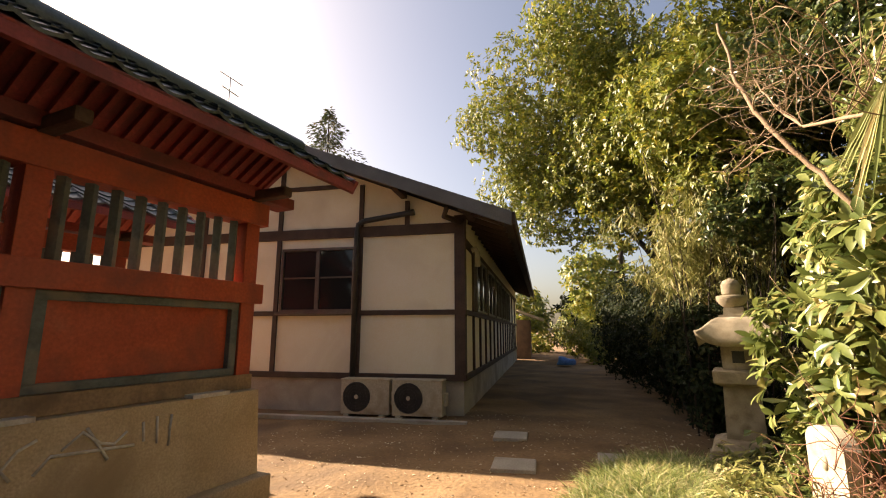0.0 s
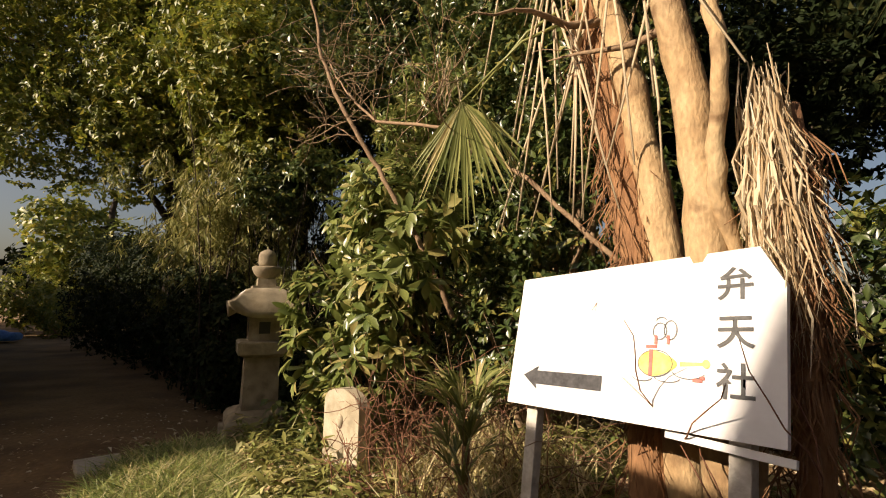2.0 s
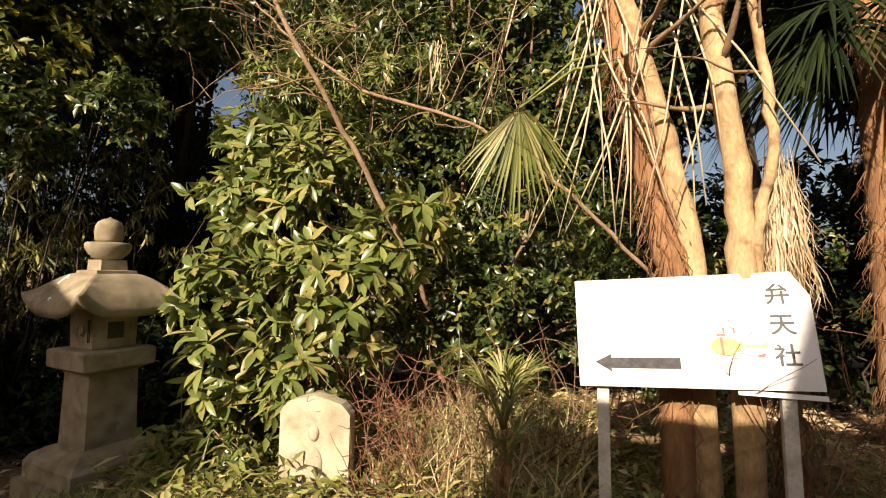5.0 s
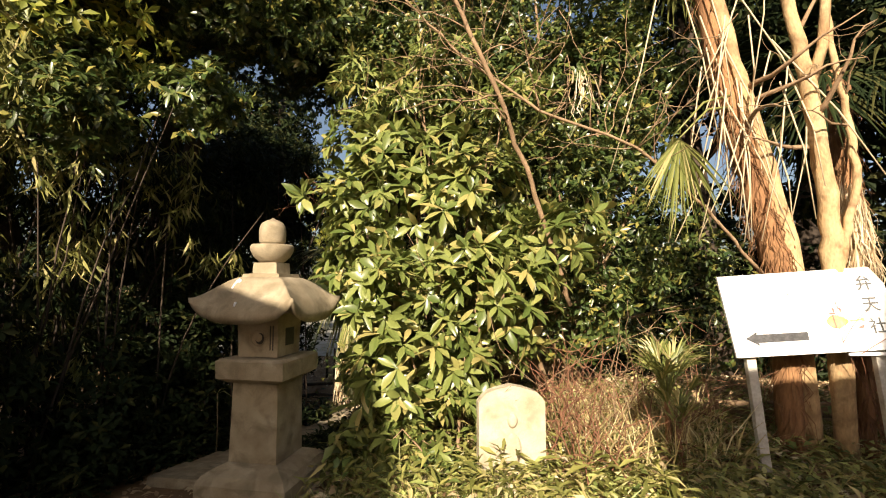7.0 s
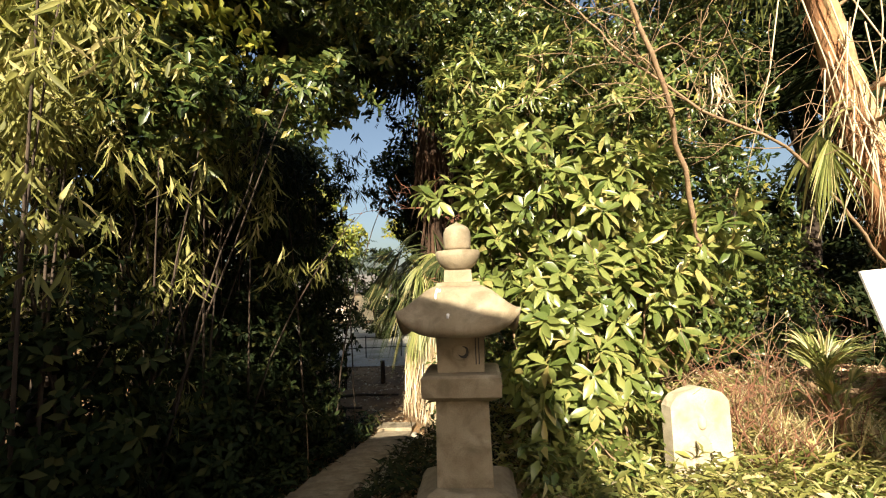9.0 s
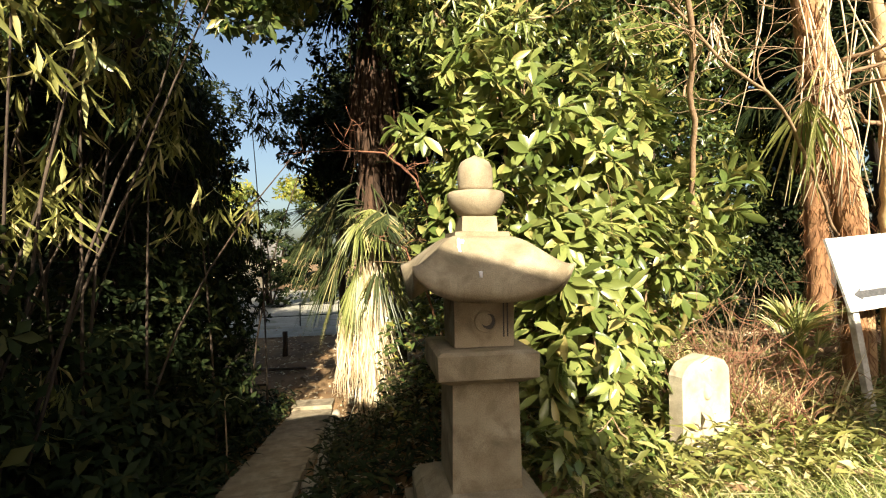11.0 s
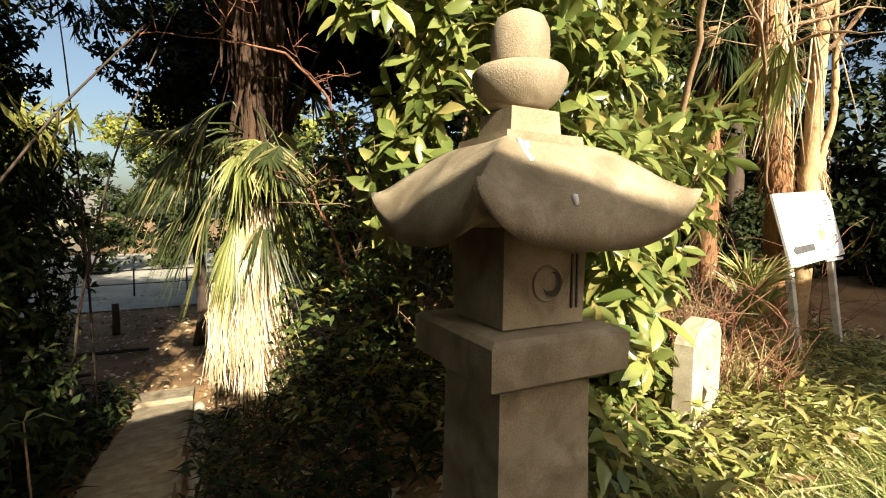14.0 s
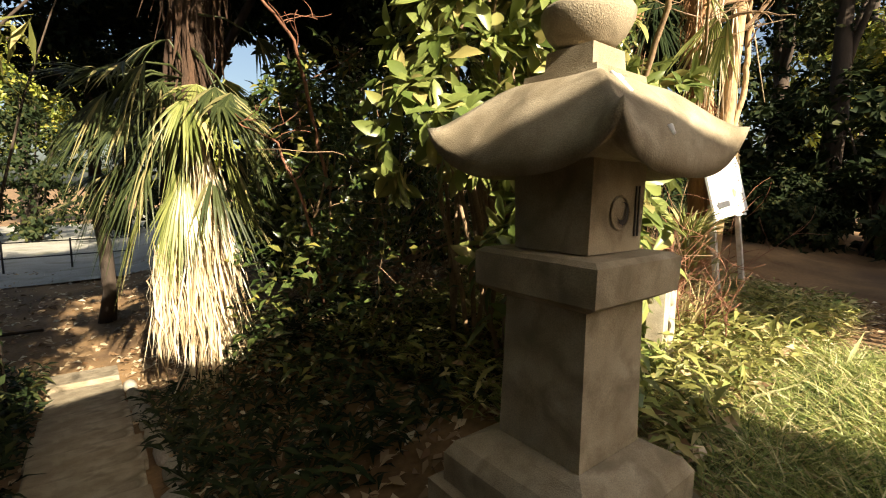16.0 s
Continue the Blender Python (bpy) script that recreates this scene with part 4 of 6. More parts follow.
make_shrub("large_leaf_shrub", "sunlit evergreen shrub with large pointed leaves in rosettes", "shrub", (0.85, 0.85),
           [((0.62, 0.62, 0.70), (0.36, 0.30, 0.55)), ((1.05, 0.72, 0.62), (0.40, 0.30, 0.55)), ((0.95, 0.80, 1.35), (0.58, 0.40, 0.50)), ((1.42, 0.85, 1.25), (0.45, 0.40, 0.50)),
            ((0.50, 0.90, 1.90), (0.50, 0.40, 0.50)), ((1.10, 1.0, 2.05), (0.55, 0.45, 0.60)), ((0.35, 1.0, 2.50), (0.40, 0.35, 0.42)), ((0.22, 1.0, 1.50), (0.36, 0.32, 0.50)),
            ((0.02, 0.95, 2.15), (0.36, 0.3, 0.22)), ((1.85, 0.85, 1.75), (0.36, 0.3, 0.34)), ((0.78, 0.50, 0.42), (0.28, 0.2, 0.3)), ((0.62, 0.36, 1.28), (0.26, 0.22, 0.34)), ((0.75, 0.30, 0.85), (0.25, 0.2, 0.3))],
           600, 8, 0.165, 0.060, L_BIG, 11, 18, 0.016, droop=0.55, keep=clear_of_lantern)
make_shrub("small_leaf_evergreen", "dense glossy small-leaved evergreen tree behind the shrubs", "tree", (1.9, 2.0),
           [((1.6, 1.6, 2.2), (0.9, 0.5, 0.9)), ((2.4, 1.75, 1.9), (0.75, 0.5, 0.85)), ((1.2, 1.9, 3.2), (0.9, 0.7, 0.9)), ((2.3, 1.9, 3.3), (0.85, 0.6, 0.9)),
            ((1.7, 2.1, 4.4), (1.3, 0.9, 0.9)), ((1.95, 1.45, 1.15), (0.55, 0.35, 0.45)), ((0.35, 2.0, 3.5), (0.8, 0.6, 0.9)), ((0.2, 2.3, 4.6), (1.0, 0.8, 0.8))],
           5200, 7, 0.085, 0.036, L_SMALL, 12, 18, 0.035, droop=0.25, shell=0.4)
make_shrub("yellowing_shrub", "sunlit shrub with narrow yellow-green leaves over bare stems", "shrub", (0.75, 1.35),
           [((0.5, 1.35, 3.0), (0.45, 0.35, 0.35)), ((0.1, 1.4, 3.3), (0.40, 0.35, 0.30)), ((0.9, 1.35, 3.4), (0.5, 0.35, 0.30)), ((1.5, 1.2, 2.9), (0.4, 0.3, 0.3))],
           260, 8, 0.15, 0.034, L_BIG, 13, 8, 0.018, droop=0.5)
make_shrub("shade_thicket", "dark evergreen thicket in deep shade with bare stems", "shrub", (0.6, 3.0),
           [((0.3, 2.9, 1.2), (0.6, 0.7, 1.0)), ((1.2, 3.2, 1.4), (0.8, 0.7, 1.2)), ((2.4, 3.2, 1.2), (0.9, 0.7, 1.1)), ((3.6, 3.2, 1.1), (0.8, 0.6, 1.0))],
           1700, 6, 0.10, 0.042, L_SMALL, 14, 16, 0.02, droop=0.3)
make_shrub("stele_shrub", "low leafy shrub with drooping leaves beside the stone marker", "shrub", (1.05, 0.42),
           [((1.02, 0.42, 0.32), (0.30, 0.22, 0.34)), ((0.72, 0.30, 0.25), (0.22, 0.18, 0.25))],
           130, 8, 0.11, 0.036, L_BIG, 15, 6, 0.01, droop=0.8)


def make_bamboo(name, foot, box_, n_culm, n_leaf, seed, mat, label, low=1.0, high=4.2):
    rng = np.random.default_rng(seed)
    base = on_ground(*foot)
    root = empty(name, Matrix.Translation(base), label, "bamboo", "bamboo clumps")
    x0, x1, y0, y1 = box_
    tops = []
    for i in range(n_culm):
        x, y = rng.uniform(x0, x1), rng.uniform(y0, y1)
        h = rng.uniform(high * 0.75, high * 1.15)
        lean = rng.normal(0, 0.35, 2)
        pts = [Vector((x + lean[0] * t ** 2, y + lean[1] * t ** 2, height(x, y) - 0.05 + h * t)) - base for t in [k / 6 for k in range(7)]]
        tubes("culm", [(pts, [0.014 * (1 - 0.7 * k / 6) for k in range(7)])], DARKBARK, root, "", 5)
        tops.append((x, y, lean, h))
    c = np.array([(x, y, l[0], l[1], h) for x, y, l, h in tops])
    m = max(8, n_leaf // 9)
    j = rng.integers(0, m, n_leaf)
    pick = rng.integers(0, n_culm, m)[j]
    t = np.clip(rng.uniform(low / high, 1.0, m)[j] + rng.normal(0, 0.02, n_leaf), 0.05, 1.05)
    off = rng.normal(0, 0.28, (m, 3))[j]
    tip = np.stack([c[pick, 0] + c[pick, 2] * t ** 2, c[pick, 1] + c[pick, 3] * t ** 2, c[pick, 4] * t], 1) + off + rng.normal(0, 0.10, (n_leaf, 3))
    k = 6
    b = np.repeat(tip, k, 0) + rng.normal(0, 0.025, (n_leaf * k, 3)) - np.array(base)
    way = rng.normal(0, 0.5, (n_leaf * k, 3))
    way[:, 2] = -rng.uniform(0.35, 1.3, n_leaf * k)
    leaf_mesh("foliage", b, way, rng.normal(size=b.shape), rng.uniform(0.12, 0.23, len(b)), rng.uniform(0.017, 0.030, len(b)), mat, root)
    return root


make_bamboo("bamboo_clump", (-3.0, -0.3), (-4.6, -2.3, -0.9, 0.3), 34, 1900, 21, L_BAMBOO, "sunlit bamboo with drooping yellow-green leaves by the alley", 2.2, 4.0)
# Same bamboo, but its shade is painted in with the near-black leaf.
make_bamboo("bamboo_clump", (-2.6, 2.2), (-4.4, -1.75, 0.6, 4.6), 38, 1700, 22, L_SHADED, "bamboo thicket coloured near-black for shade beside the descending path", 0.5, 3.8)
make_bamboo("bamboo_clump", (-2.4, 1.1), (-3.2, -2.0, 0.3, 1.9), 14, 330, 26, L_BAMBOO, "sparse bamboo with pale drooping leaves before the dark thicket", 0.7, 3.2)
make_bamboo("bamboo_clump", (-6.5, 0.0), (-8.5, -4.8, -1.6, 1.0), 36, 3000, 23, L_BAMBOO, "far bamboo stand leaning over the alley", 0.6, 3.6)


def path_clear(p):
    return (p[:, 0] < -1.66) | (p[:, 2] > 2.6)


# Hedge and bush carry their shade in the near-black leaf colour.
make_shrub("shaded_hedge", "evergreen hedge coloured near-black for the shade by the alley mouth", "hedge", (-2.7, -0.2),
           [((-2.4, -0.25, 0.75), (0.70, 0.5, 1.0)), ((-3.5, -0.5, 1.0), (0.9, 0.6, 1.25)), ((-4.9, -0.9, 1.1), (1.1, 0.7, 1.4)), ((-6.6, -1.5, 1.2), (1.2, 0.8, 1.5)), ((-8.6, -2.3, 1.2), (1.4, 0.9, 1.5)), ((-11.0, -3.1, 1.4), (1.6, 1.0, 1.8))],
           6200, 6, 0.10, 0.044, L_SHADED, 24, 14, 0.02, DARKBARK, droop=0.3)
make_shrub("shaded_bush", "leafy bush coloured near-black for the deep shade beside the path", "shrub", (-2.5, 2.2),
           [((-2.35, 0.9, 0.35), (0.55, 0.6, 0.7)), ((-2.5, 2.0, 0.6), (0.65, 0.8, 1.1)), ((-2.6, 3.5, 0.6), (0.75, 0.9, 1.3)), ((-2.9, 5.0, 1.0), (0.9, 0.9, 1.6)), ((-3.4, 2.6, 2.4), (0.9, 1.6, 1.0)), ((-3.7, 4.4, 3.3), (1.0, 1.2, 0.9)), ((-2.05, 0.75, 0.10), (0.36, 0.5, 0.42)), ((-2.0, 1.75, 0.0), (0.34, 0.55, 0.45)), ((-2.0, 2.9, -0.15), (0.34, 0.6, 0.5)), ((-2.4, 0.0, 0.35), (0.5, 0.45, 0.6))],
           5200, 6, 0.11, 0.045, L_SHADED, 25, 16, 0.02, DARKBARK, droop=0.3, keep=path_clear)


def make_tree(name, label, foot, trunk_h, r0, blobs, n, count, length, width, mat, seed, bark=None, lean=(0, 0), limbs=6, droop=0.3, group=""):
    rng = np.random.default_rng(seed)
    base = on_ground(*foot)
    root = empty(name, Matrix.Translation(base), label, "tree", group)
    pts = [Vector((lean[0] * t + rng.normal(0, 0.04), lean[1] * t + rng.normal(0, 0.04), -0.2 + trunk_h * t)) for t in [k / 9 for k in range(10)]]
    tubes("trunk", [(pts, [r0 * (1.25 if k == 0 else 1 - 0.6 * k / 9) for k in range(10)])], bark or DARKBARK, root, "", 10)
    for i in range(limbs):
        c, r = blobs[i % len(blobs)]
        s = pts[4 + i % 5]
        e = Vector(c) - base + Vector((rng.normal(0, r[0] * 0.3), rng.normal(0, r[1] * 0.3), rng.normal(0, r[2] * 0.3)))
        line = [s.lerp(e, t) + Vector((0, 0, 0.25 * math.sin(math.pi * t))) + Vector(rng.normal(0, 0.05, 3)) for t in [k / 6 for k in range(7)]]
        tubes("limb", [(line, [r0 * 0.38 * (1 - 0.8 * k / 6) for k in range(7)])], bark or DARKBARK, root, "", 6)
    crown("crown", rng, base, blobs, n, count, length, width, mat, root, droop, 0.5)
    return root


def lumps(seed, centre, radii, n, size):
    rng = np.random.default_rng(seed)
    d = unit(rng.normal(size=(n, 3)))
    c = np.array(centre) + d * np.array(radii) * rng.uniform(0.45, 0.95, (n, 1))
    return [(tuple(p), tuple(size * rng.uniform(0.7, 1.3, 3) * np.array((1, 1, 0.75)))) for p in c]


make_tree("evergreen_tree", "tall evergreen tree with sunlit yellow-green crown", (-6.0, -1.2), 6.5, 0.22, lumps(31, (-5.8, -2.9, 6.6), (2.8, 3.0, 2.8), 46, 1.15) + lumps(35, (-5.2, -1.4, 4.4), (1.8, 1.4, 1.2), 14, 0.9), 17000, 7, 0.115, 0.050, L_CROWN, 31, limbs=12)
# Crown lumps over the path are unseen additions that shade the palm trunk.
make_tree("evergreen_tree", "evergreen tree behind the bamboo, dense crown extended overhead to cast shade", (-3.2, 2.6), 6.0, 0.18, lumps(32, (-2.4, 1.9, 5.6), (2.0, 1.6, 1.9), 24, 0.95) + lumps(36, (-1.7, 3.0, 5.4), (1.6, 1.9, 0.8), 14, 0.8) + [((-0.6, 1.7, 4.3), (0.7, 0.6, 0.55)), ((-0.5, 0.4, 4.35), (0.55, 0.5, 0.5)), ((-1.4, 1.2, 4.3), (0.8, 0.7, 0.5))], 8500, 7, 0.12, 0.05, L_SMALL, 32, limbs=10)
# Woods behind: woodland shade is painted into the near-black leaves.
make_tree("evergreen_tree", "evergreen tree above the path, leaves coloured near-black for shade", (-0.1, 4.9), 6.0, 0.15, lumps(33, (0.3, 4.4, 4.6), (1.6, 1.2, 1.8), 20, 0.85), 4200, 6, 0.12, 0.05, L_SHADED, 33, limbs=10)
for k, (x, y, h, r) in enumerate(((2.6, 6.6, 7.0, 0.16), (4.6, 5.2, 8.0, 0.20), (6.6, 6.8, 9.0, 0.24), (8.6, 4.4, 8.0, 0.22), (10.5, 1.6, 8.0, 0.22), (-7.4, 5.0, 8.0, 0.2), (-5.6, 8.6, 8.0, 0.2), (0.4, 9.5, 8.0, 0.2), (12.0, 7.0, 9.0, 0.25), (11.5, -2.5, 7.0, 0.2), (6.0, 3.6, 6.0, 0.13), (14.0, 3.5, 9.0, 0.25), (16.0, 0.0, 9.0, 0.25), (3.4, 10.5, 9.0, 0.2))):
    make_tree("woodland_tree", "woodland tree with thin trunk, leaves darkened for shade", (x, y), h, r, lumps(40 + k, (x, y, h * 0.72), (1.7, 1.5, 2.0), 14, 0.9), 1500, 6, 0.17, 0.075, L_SHADED, 40 + k, limbs=7, lean=(0.5 * (-1) ** k, 0.2), group="woodland trees")
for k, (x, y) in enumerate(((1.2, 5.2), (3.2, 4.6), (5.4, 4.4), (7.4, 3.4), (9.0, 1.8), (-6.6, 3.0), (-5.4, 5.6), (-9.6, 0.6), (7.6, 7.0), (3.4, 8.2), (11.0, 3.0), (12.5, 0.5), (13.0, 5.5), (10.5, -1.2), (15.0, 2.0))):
    make_shrub("woodland_bush", "undergrowth bush with leaves darkened for woodland shade", "shrub", (x, y),
               [((x, y, 0.6), (1.0, 0.7, 0.8)), ((x + 0.6, y + 0.3, 1.1), (0.8, 0.6, 0.7))], 900, 6, 0.12, 0.05, L_SHADED, 60 + k, 6, 0.02, DARKBARK, group="undergrowth bushes")
for k, (x, y, h) in enumerate(((-9.0, 22.0, 8.0), (-3.0, 26.0, 9.0), (2.0, 24.0, 8.0), (-15.0, 17.0, 9.0), (-19.0, -4.5, 6.0), (-22.0, 2.0, 8.0), (16.0, 14.0, 9.0), (20.0, 3.0, 9.0))):
    make_tree("far_tree", "distant tree with pale sunlit foliage beyond the clearing", (x, y), h, 0.25, lumps(80 + k, (x, y, h * 0.6), (2.4, 2.0, 2.6), 14, 1.3), 1300, 6, 0.30, 0.14, L_CROWN, 80 + k, limbs=6, group="distant trees")


def make_conifer(x, y, h):
    rng = np.random.default_rng(90)
    root = empty("conifer", Matrix.Translation((x, y, 0)), "tall distant conifer with layered dark branches", "tree")
    tubes("trunk", [([(0, 0, 0), (0, 0, h)], [0.35, 0.03])], DARKBARK, root, "", 8)
    n = 5200
    z = h * (1 - 0.6 * rng.random(n) ** 0.8)
    tier = np.round(z / 0.55) * 0.55 + rng.normal(0, 0.12, n)
    r = np.abs(h - tier + 0.3) * 0.74 * rng.uniform(0.1, 1.0, n) * (0.75 + 0.4 * np.sin(tier * 2.3))
    a = np.round(rng.uniform(0, 2 * np.pi, n) / 0.42) * 0.42 + tier + rng.normal(0, 0.09, n)
    p = np.stack([r * np.cos(a), r * np.sin(a), tier - r * 0.12 + rng.normal(0, 0.1, n)], 1)
    w = np.stack([np.cos(a), np.sin(a), rng.uniform(-0.9, 0.1, n)], 1)
    leaf_mesh("foliage", p, w, rng.normal(size=p.shape), rng.uniform(0.3, 0.6, n), rng.uniform(0.08, 0.16, n), L_CONIFER, root)
    return root


make_conifer(-22.6, -29.9, 21.5)


# ---- palms ----
def fan_data(rng, hub, out, R, n=26, spread=2.6, droop=0.5, width=0.022):
    """One fan leaf: strips that leave the hub and bend down."""
    out = Vector(out).normalized()
    side = out.cross(Vector((0, 0, 1)))
    side = side.normalized() if side.length > 0.05 else Vector((1, 0, 0))
    nor = side.cross(out).normalized()
    verts, faces = [], []
    for i in range(n):
        a = spread * ((i + 0.5) / n - 0.5) + rng.normal(0, 0.03)
        d = out * math.cos(a) + side * math.sin(a)
        L = R * (1 - 0.22 * abs(a) / (spread / 2)) * rng.uniform(0.88, 1.08)
        across = (nor.cross(d)).normalized()
        o = len(verts)
        dr = droop * rng.uniform(0.7, 1.3)
        for k in range(5):
            t = k / 4
            p = Vector(hub) + d * L * t + Vector((0, 0, -1)) * dr * L * t ** 2.2
            w = width * (0.35 + 1.3 * t if t < 0.5 else 1.0 * (1.02 - t) * 2.0) * 0.5
            verts += [p + across * w, p + nor * w * 0.5, p - across * w]
        for k in range(4):
            b = o + 3 * k
            faces += [(b, b + 1, b + 4, b + 3), (b + 1, b + 2, b + 5, b + 4)]
    return verts, faces


def fan_leaf(rng, root, start, hub, out, R, mat, n=26, spread=2.6, droop=0.5, width=0.022, name="leaf", label=""):
    v, f = fan_data(rng, hub, out, R, n, spread, droop, width)
    leaf = raw(name, v, f, mat, root, label)
    s, h = Vector(start), Vector(hub)
    mid = (s + h) / 2 + Vector((0, 0, 0.12 * (h - s).length))
    tubes("petiole", [([s, mid, h], [0.012, 0.009, 0.006])], mat, leaf, "", 5)
    return leaf


def strips(rng, n, top, spread_xy, length, width, mat, root, name, label="", flare=0.25, way=(0, 0), ragged=0.06):
    """Dry strips that hang from a top, joined as one dense bundle."""
    verts, faces = [], []
    for i in range(n):
        a = rng.uniform(0, 2 * math.pi)
        r = math.sqrt(rng.random())
        p0 = Vector(top) + Vector((math.cos(a) * spread_xy[0] * r, math.sin(a) * spread_xy[1] * r, rng.normal(0, ragged)))
        L = length * rng.uniform(0.45, 1.1)
        out = Vector((math.cos(a) * flare + way[0] * rng.random(), math.sin(a) * flare + way[1] * rng.random(), 0)) * rng.uniform(0.3, 1.2)
        face = Vector((math.cos(a + rng.normal(0, 0.8)), math.sin(a + rng.normal(0, 0.8)), 0))
        across = face.cross(Vector((0, 0, 1))).normalized()
        o = len(verts)
        w = width * rng.uniform(0.5, 1.3)
        for k in range(5):
            t = k / 4
            p = p0 + Vector((0, 0, -1)) * L * t + out * L * (t ** 1.3) * (1 - 0.25 * t) + Vector(rng.normal(0, 0.020, 3)) * (0.4 + t)
            ww = w * (0.5 + 1.0 * t if t < 0.6 else 1.1 * (1.05 - t) * 2.4) * 0.5
            verts += [p + across * ww, p + face * ww * 0.35, p - across * ww]
        for k in range(4):
            b = o + 3 * k
            faces += [(b, b + 1, b + 4, b + 3), (b + 1, b + 2, b + 5, b + 4)]
    return raw(name, verts, faces, mat, root, label)


def fibre_trunk(rng, root, pts, r, name="trunk", mat=None):
    """Shaggy trunk with old leaf bases."""
    ps = []
    for a, b in zip(pts, pts[1:]):
        for k in range(8):
            ps.append(Vector(a).lerp(Vector(b), k / 8))
    ps.append(Vector(pts[-1]))
    t = tubes(name, [(ps, [r * (1 + 0.10 * math.sin(i * 2.3) + rng.normal(0, 0.03)) for i in range(len(ps))])], mat or FIBRE, root, "shaggy brown fibre trunk", 12)
    rng = np.random.default_rng(len(pts) * 7 + 1)
    lines = []
    for i in range(620):
        k = rng.integers(0, len(ps) - 1)
        a = rng.uniform(0, 2 * math.pi)
        d = Vector((math.cos(a), math.sin(a), 0))
        s = ps[k] + d * r * 0.95
        lines.append(([s, s + d * 0.03 + Vector((rng.normal(0, 0.02), rng.normal(0, 0.02), -0.10)), s + d * 0.035 + Vector((rng.normal(0, 0.05), rng.normal(0, 0.05), -0.22))], [0.004, 0.003, 0.0015]))
    tubes("fibre", lines, mat or FIBRE, t, "loose brown fibres", 3)
    return t


def make_path_palm():
    rng = np.random.default_rng(101)
    base = on_ground(-0.50, 3.25)
    root = empty("skirted_palm", Matrix.Translation(base), "windmill palm with bleached dry skirt and drooping green fans", "palm")
    b = Vector(base)
    L = lambda x, y, z: Vector((x, y, z)) - b
    fibre_trunk(rng, root, [(0, 0, -0.2), L(-0.46, 3.3, 1.2), L(-0.42, 3.4, 3.0), L(-0.40, 3.45, 4.6)], 0.095, "trunk", FIBRE_SHADED)
    strips(rng, 360, L(-0.48, 3.02, 0.82), (0.11, 0.08), 1.02, 0.018, L_DRY, root, "dry_skirt", "bleached dry leaf skirt", 0.22, (0.20, 0), ragged=0.34)
    strips(rng, 120, L(-0.74, 3.02, 0.62), (0.09, 0.07), 0.85, 0.014, L_DRY, root, "dry_skirt", "bleached dry leaf skirt", 0.14)
    # Old fronds share the darkened fibre, which stands in for their shade.
    strips(rng, 150, L(-0.43, 3.36, 3.6), (0.20, 0.16), 1.3, 0.045, FIBRE_SHADED, root, "old_fronds", "hanging old fronds with shade put into their dark brown", 0.16, ragged=0.5)
    # Every fourth fan keeps the plain leaf, the others have shade painted in.
    for i in range(24):
        a = rng.uniform(math.pi * 0.75, math.pi * 2.15)
        out = Vector((math.cos(a) * 0.8, math.sin(a) * 0.6, -0.7 + rng.normal(0, 0.45)))
        hub = L(-0.50, 3.2, 1.62 + rng.normal(0, 0.34)) + Vector((out.x, out.y, 0)) * rng.uniform(0.2, 0.85)
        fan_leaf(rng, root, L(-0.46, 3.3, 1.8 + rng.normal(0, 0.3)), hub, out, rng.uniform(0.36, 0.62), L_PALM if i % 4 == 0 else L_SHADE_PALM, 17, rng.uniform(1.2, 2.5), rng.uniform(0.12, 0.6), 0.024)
    for i in range(12):
        # fans that hang out over the path, shade put into their colour
        out = Vector((-0.75 + rng.normal(0, 0.25), -0.35 + rng.normal(0, 0.2), -0.6 + rng.normal(0, 0.35)))
        hub = L(-0.92 + rng.normal(0, 0.14), 3.05 + rng.normal(0, 0.12), 1.62 + rng.normal(0, 0.25))
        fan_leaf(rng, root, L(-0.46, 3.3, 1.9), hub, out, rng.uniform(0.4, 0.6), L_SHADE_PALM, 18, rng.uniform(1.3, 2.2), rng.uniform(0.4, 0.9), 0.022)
    for i in range(9):
        # sunlit fans folded down over the skirt
        a = rng.uniform(math.pi * 0.95, math.pi * 2.05)
        out = Vector((math.cos(a) * 0.45, math.sin(a) * 0.35, -0.9))
        hub = L(-0.50, 3.12, 1.22 + rng.normal(0, 0.16)) + Vector((out.x, out.y, 0)) * rng.uniform(0.1, 0.7)
        fan_leaf(rng, root, L(-0.46, 3.3, 1.7), hub, out, rng.uniform(0.42, 0.66), L_PALM, 16, rng.uniform(0.7, 1.5), rng.uniform(0.2, 0.6), 0.024)
    # Top fans take the near-black leaf, so their colour holds the shade.
    for i in range(16):
        a = 2 * math.pi * i / 16 + rng.normal(0, 0.2)
        out = Vector((math.cos(a), math.sin(a), rng.uniform(-0.5, 0.7)))
        hub = L(-0.40, 3.45, 4.7) + out * 0.6
        fan_leaf(rng, root, L(-0.40, 3.45, 4.5), hub, out, 0.75, L_SHADED, 26, 3.0, 0.35, 0.034)
    return root


make_path_palm()


